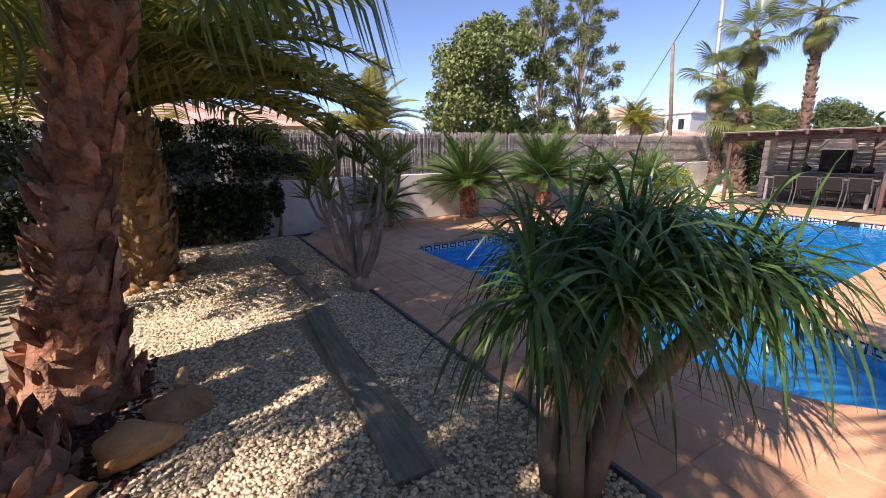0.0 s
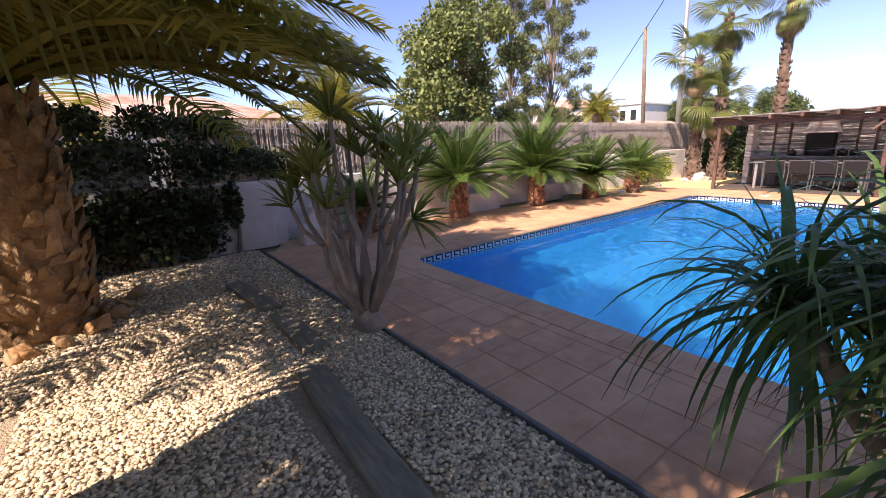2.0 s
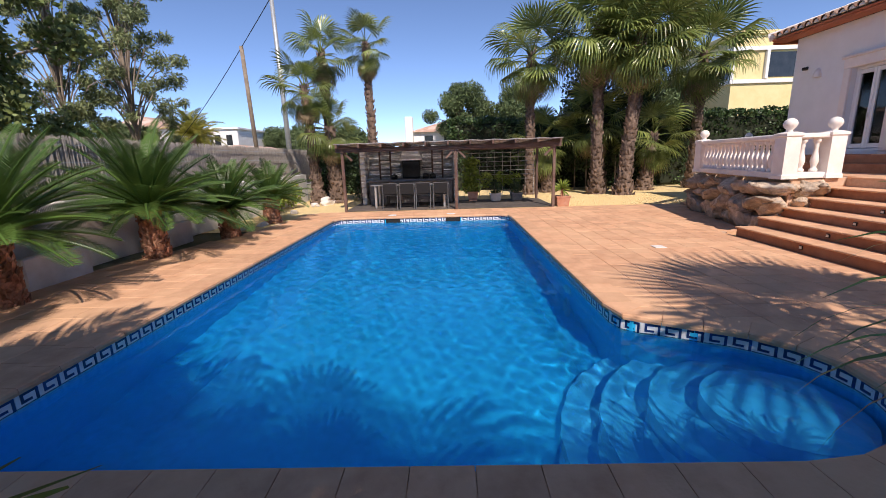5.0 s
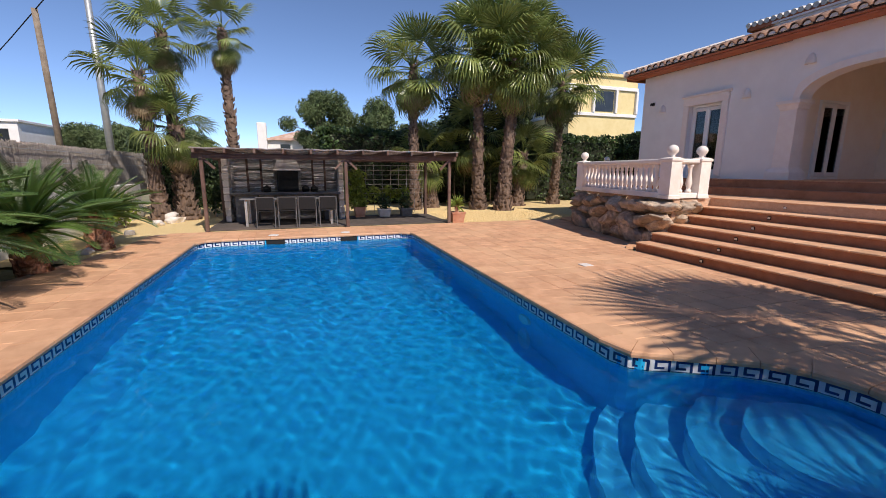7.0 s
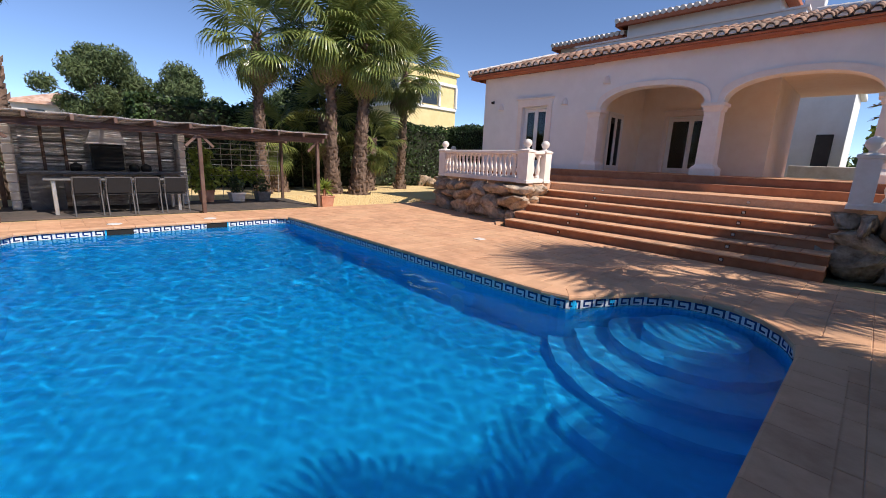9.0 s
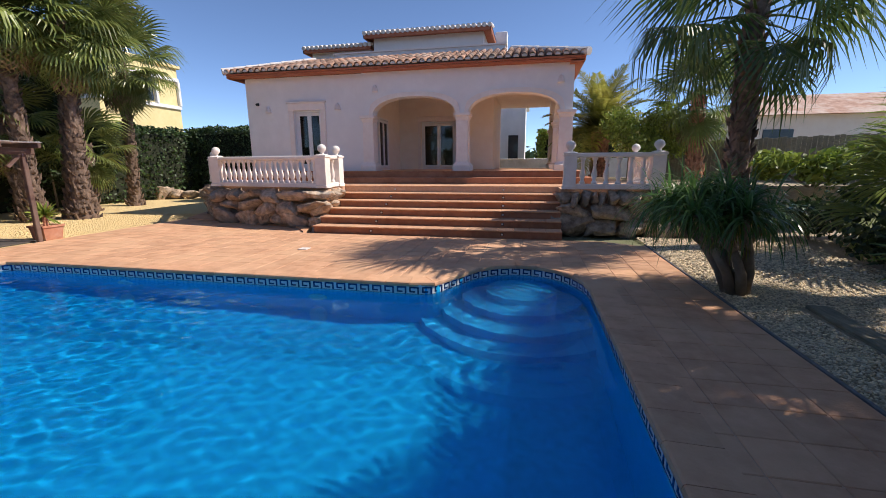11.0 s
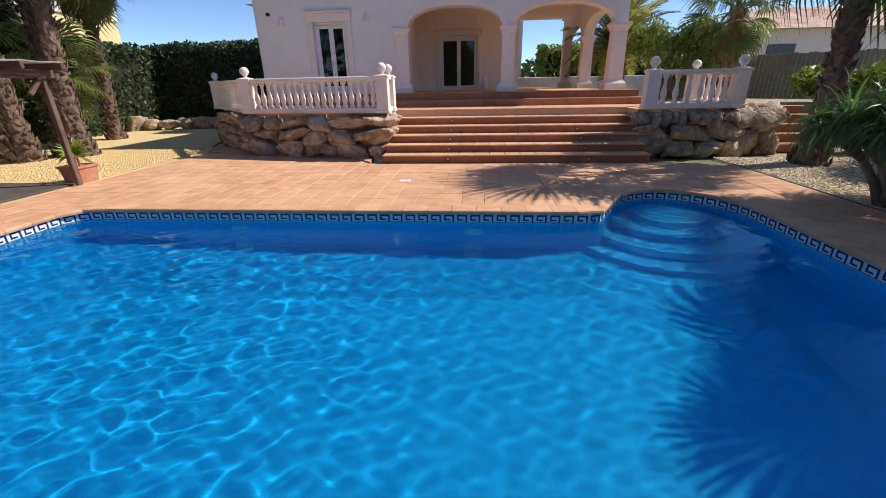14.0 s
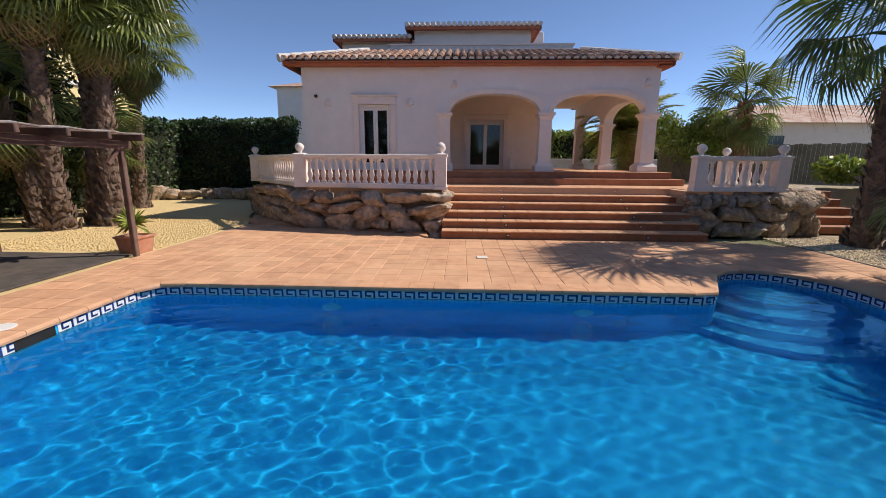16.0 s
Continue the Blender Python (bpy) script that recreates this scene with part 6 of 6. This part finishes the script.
pts = []
for k in range(420):
    a = 2 * math.pi * k / 420
    d = rng.uniform(110, 170)
    h = 6 + 4 * noise.noise(Vector((math.cos(a) * 3, math.sin(a) * 3, 0))) + rng.uniform(-1, 2)
    pts.append(clump_points((math.cos(a) * d, math.sin(a) * d, h * 0.5), (3.2, 3.2, h * 0.55), 60, 0.5))
ob = new("distant_woods", leaf_mesh("distant_woods", np.concatenate(pts), 1.3, M_PINE))
tagged(ob, "far belt of dark pine woods round the gardens", "woods", "", "stuff")


def plain_house(name, label, x0, x1, y0, y1, h, mat, openings, roof="flat", rh=1.0):
    """A far house: walls, a flat or tiled roof, and windows set in."""
    t = thing(name, label, "house")
    b = Build()
    b.box(((x0 + x1) / 2, (y0 + y1) / 2, h / 2), (x1 - x0, y1 - y0, h))
    b.make("wall", mat, t)
    b = Build()
    if roof == "flat":
        b.box(((x0 + x1) / 2, (y0 + y1) / 2, h + 0.12), (x1 - x0 + 0.4, y1 - y0 + 0.4, 0.24), 0.03)
        b.make("roof", mat, t)
    else:
        o = 0.4
        mx = (y0 + y1) / 2
        b.add([(x0 - o, y0 - o, h), (x1 + o, y0 - o, h), (x1 + o, y1 + o, h), (x0 - o, y1 + o, h), (x0 + 1.5, mx, h + rh), (x1 - 1.5, mx, h + rh)], [(0, 1, 5, 4), (2, 3, 4, 5), (3, 0, 4), (1, 2, 5), (3, 2, 1, 0)])
        b.make("roof", M_ROOF_J, t)
    for side, a, c, z0, z1 in openings:
        w = Build()
        if side == "x0":
            w.box((x0 - 0.01, (a + c) / 2, (z0 + z1) / 2), (0.06, abs(c - a), z1 - z0), 0.01)
        elif side == "y1":
            w.box(((a + c) / 2, y1 + 0.01, (z0 + z1) / 2), (abs(c - a), 0.06, z1 - z0), 0.01)
        else:
            w.box(((a + c) / 2, y0 - 0.01, (z0 + z1) / 2), (abs(c - a), 0.06, z1 - z0), 0.01)
        w.make("window", M_DARKPANE, t)
    return t


vh = plain_house("distant_villa", "distant white villa with a tall chimney above the pergola", 50, 58, -1, 6.0, 4.6, M_FARWALL, [("x0", 1, 2.2, 3.1, 4.2), ("x0", 3.5, 4.5, 3.1, 4.2)], "hip", 1.2)
b = Build()
b.box((49.6, 6.2, 3.2), (0.9, 0.9, 6.2), 0.05)
b.make("chimney", M_FARWALL, vh)
plain_house("distant_villa", "distant white house with small arched windows beyond the fence", 50, 57, 26.5, 31.5, 5.6, M_FARWALL, [("x0", 27.2, 27.9, 3.8, 5.0), ("x0", 28.6, 29.3, 3.8, 5.0), ("x0", 30.2, 30.9, 3.8, 5.0)], "flat")
plain_house("distant_villa", "distant white house with tiled roof behind the trees", 40, 47, 28, 35, 5.0, M_FARWALL, [("x0", 29, 30.2, 3.2, 4.4)], "hip", 1.4)
plain_house("distant_outbuilding", "low house with orange tiled roof beyond the fence", 24, 32, 12, 17, 2.0, M_FARWALL, [], "hip", 0.7)
plain_house("neighbour_house", "low white neighbouring house behind the climber", -12, 2.6, 11.5, 17, 2.35, M_FARWALL, [("y0", -5.5, -4, 0.6, 1.9), ("y0", -2, -0.6, 0.6, 1.9)], "hip", 0.8)
yh = plain_house("neighbour_house", "yellow rendered neighbouring house with a roof terrace", 29.2, 37, -23.3, -17, 8.7, M_YELLOWHOUSE, [("y1", 33.5, 34.8, 3.0, 4.6)], "flat")
for lo, hi in (((29.1, -17.02, 5.75), (37.0, -16.86, 6.0)), ((29.1, -17.02, 7.75), (37.0, -16.86, 8.0)), ((29.06, -23.3, 5.75), (29.2, -17.02, 6.0)), ((29.06, -23.3, 7.75), (29.2, -17.02, 8.0))):
    b = Build()
    b.box([(p + q) / 2 for p, q in zip(lo, hi)], [q - p for p, q in zip(lo, hi)], 0.02)
    b.make("loggia_band", M_FARWALL, yh)
for x, y in ((29.2, -16.95), (31.6, -16.95), (34.2, -16.95), (36.9, -16.95), (29.12, -19.1), (29.12, -21.2), (29.12, -23.2)):
    b = Build()
    b.box((x, y, 6.88), (0.26, 0.2, 1.74), 0.02)
    b.make("loggia_post", M_FARWALL, yh)
for x, y, sx, sy in ((30.4, -16.97, 2.0, 0.05), (32.9, -16.97, 2.2, 0.05), (29.17, -20.15, 0.05, 1.7)):
    b = Build()
    b.box((x, y, 6.88), (sx, sy, 1.5), 0.01)
    b.make("window", M_DARKPANE, yh)
plain_house("neighbour_house", "white neighbouring house seen behind the wooden palisade", -17, -6.4, -22, -16.5, 3.6, M_PORCH, [("y1", -8.6, -7.4, 1.8, 3.0)], "hip", 1.2)
plain_house("neighbour_house", "white rear wing of the villa with garden doors", 3.1, 9, -26, -21.5, 5.2, M_FARWALL, [("y1", 3.5, 4.1, 1.2, 3.3)], "flat")
plain_house("neighbour_house", "pale house seen past the corner of the villa", 13, 19.0, -27, -22, 6.2, M_FARWALL, [], "hip", 0.8)
wf = thing("wooden_palisade", "grey wooden palisade fence along the raised garden", "fence", (0, 0, 0), 0, "", "structure")
pb = Build()
pb.box((0, 0, 0.68), (0.115, 0.03, 1.36), 0.008)
pm = pb.mesh("paling", M_PLANK)
for i in range(96):
    u = i / 95
    x, y = -1.2 - 8.3 * u, -13.2 + 7.8 * u
    child("paling", pm, wf, pose(x, y, 0.95 + 0.02 * math.sin(i * 1.7), 0, 0, -43))

shrub("yellow_shrub", "yellow-green leafy shrubs before the palisade", [((-3.2, -6.9, 1.5), (0.7, 0.5, 0.4)), ((-4.1, -6.4, 1.45), (0.7, 0.5, 0.45)), ((-5.2, -6.9, 1.6), (0.8, 0.6, 0.5))], 500, 0.12, M_LEMON, "shrub", True, (-4.1, -6.8, 0.97))
shrub("garden_shrub", "big-leaved green shrub at the edge of the steps garden", [((-3.0, -4.7, 0.5), (0.6, 0.5, 0.45)), ((-3.8, -4.2, 0.6), (0.8, 0.6, 0.5)), ((-4.2, -3.2, 0.55), (0.6, 0.6, 0.5))], 700, 0.085, M_HEDGE)
hedge("hedge", "sunlit mixed hedge at the back of the garden", (-9, -21.0, 0.9), (2.2, -19.6, 3.4), 9000, 0.14, M_LEMON)
b = Build()
b.box((-2.5, -18.6, 1.2), (14, 0.2, 1.3), 0.02)
structure(b.make("back_garden_wall", M_GARDENWALL), "low white wall at the back of the garden", "wall")

# poles and wire
def pole(name, label, p, q, r0, r1, mat):
    b = Build()
    b.tube([p, q], [r0, r1], 12)
    return tagged(b.make(name, mat, None, "", True), label, "pole", "utility poles")


pole("utility_pole", "leaning wooden utility pole beyond the fence", (18.6, 10.0, -0.1), (16.25, 9.1, 5.75), 0.10, 0.07, M_BARK)
pole("utility_pole", "grey galvanised utility pole beyond the fence", (20.0, 9.12, -0.1), (19.6, 9.1, 8.6), 0.13, 0.09, M_METAL)
b = Build()
for p, q, s in (((16.25, 9.1, 5.7), (8.9, 0.8, 10.3), 0.12), ((16.25, 9.1, 5.7), (26.0, 20.1, 1.6), 0.4)):
    p, q = Vector(p), Vector(q)
    b.tube([p.lerp(q, k / 10) - Vector((0, 0, s * 4 * (k / 10) * (1 - k / 10))) for k in range(11)], 0.014, 5)
tagged(b.make("power_cable", M_BLACK), "black cable hung from the wooden pole", "cable")

# small things
b = Build()
b.lathe((0, 0, 0), [(0.09, 0), (0.09, 0.008), (0.08, 0.010)], square=True)
ob = b.make("deck_drain", M_MORTAR)
ob.matrix_basis = pose(6.83, -1.82, 0.003)
tagged(ob, "small pale square drain cover in the patio", "drain")
fb = thing("stone_fountain_base", "pale stone block with a small broken figure by the wall", "ornament", (1.35, 6.75, -0.01))
b = Build()
b.box((0, 0, 0.16), (0.5, 0.36, 0.34), 0.03)
b.make("block", M_MORTAR, fb)
b = Build()
b.lathe((0, 0.02, 0.32), [(0.12, 0), (0.10, 0.1), (0.07, 0.2), (0.09, 0.3), (0.04, 0.38)], 10)
b.make("ornament", M_MORTAR, fb)
b = Build()
b.box((0, 0, 0), (0.28, 0.03, 0.42), 0.008, 0, 0, Matrix.Translation((0.38, -0.05, 0.22)) @ Matrix.Rotation(radians(18), 4, "X") @ Matrix.Rotation(radians(20), 4, "Z"))
b.make("slab", M_GARDENWALL, fb)
pc = thing("porch_ornament", "small white garden figure in the porch", "ornament", (5.35, -10.9, PZ))
b = Build()
b.lathe((0, 0, 0.003), [(0.12, 0), (0.10, 0.12), (0.13, 0.22), (0.08, 0.34), (0.06, 0.40), (0.02, 0.46)], 12)
b.make("figure", M_PVC, pc, "", True)
wr = thing("whiteground_planter", "white low planter wall behind the cycads", "planter", (0, 0, 0), 0, "", "structure")
for x in (5.6, 8.1):
    b = Build()
    b.box((x, 7.12, 0.2), (1.0, 0.12, 0.46), 0.02)
    b.make("wall", M_GARDENWALL, wr)

# ---- patio tiles and coping, last ----
cop = thing("pool_coping", "rounded terracotta coping round the pool", "coping", (0, 0, 0), 0, "", "structure")
CL = resample(OUT, 0.33)
N_ = len(CL)
nor = []
for i in range(N_):
    t = (CL[(i + 1) % N_] - CL[i - 1]).normalized()
    nor.append(Vector((t.y, -t.x)))
for i in range(N_):
    j = (i + 1) % N_
    a, c, na, nc = CL[i], CL[j], nor[i], nor[j]
    g = (c - a) * 0.008
    a, c = a + g, c - g
    b = Build()
    prof = [(-0.030, -0.045), (-0.035, -0.02), (-0.028, 0.004), (-0.012, 0.012), (0.29, 0.006), (0.29, -0.045)]
    vs = [(a.x + na.x * o, a.y + na.y * o, z) for o, z in prof] + [(c.x + nc.x * o, c.y + nc.y * o, z) for o, z in prof]
    b.add(vs, [(k, (k + 1) % 6, 6 + (k + 1) % 6, 6 + k) for k in range(6)] + [(5, 4, 3, 2, 1, 0), (6, 7, 8, 9, 10, 11)])
    b.make("coping_tile", M_TERRA, cop)

patio = thing("patio", "terracotta tiled patio round the pool", "patio", (0, 0, 0), 0, "", "structure")
jb = Build()
dl = resample(DECK, 0.08)
fine = resample(OUT, 0.06)
near_count = 0
for i in range(38):
    for j in range(40):
        x, y = 0.67 + 0.33 * i, -5.075 + 0.33 * j
        if not inside((x, y), DECK) or near_line((x, y), dl) < 0.06 or inside((x, y), OUT):
            continue
        if near_line((x, y), fine) < 0.14:
            continue
        ang = 90 * rng.randrange(4)
        z = -0.010 + rng.uniform(-0.0015, 0.0015)
        if (x < 1.7 or -3.5 < y < -0.3) and near_count < 300:
            child("tile", tile33, patio, pose(x, y, z, rng.uniform(-0.25, 0.25), rng.uniform(-0.25, 0.25), ang))
            near_count += 1
        else:
            jb.box((x, y, z), (0.325, 0.325, 0.02), 0.005)
rest = jb.make("tiles", M_TERRA_J, patio)
tagged(rest, "", "", "", "stuff")
b = Build()
b.prism([(7.9, -3.62), (8.5, -4.3), (11.1, -5.0), (12.7, -5.35), (13.4, -6.9), (12.9, -6.8), (11.3, -5.0), (8.0, -4.2)], -0.05, 0.03)
structure(b.make("rock_kerb", M_TERRA_J), "low terracotta kerb at the foot of the rockery", "kerb")
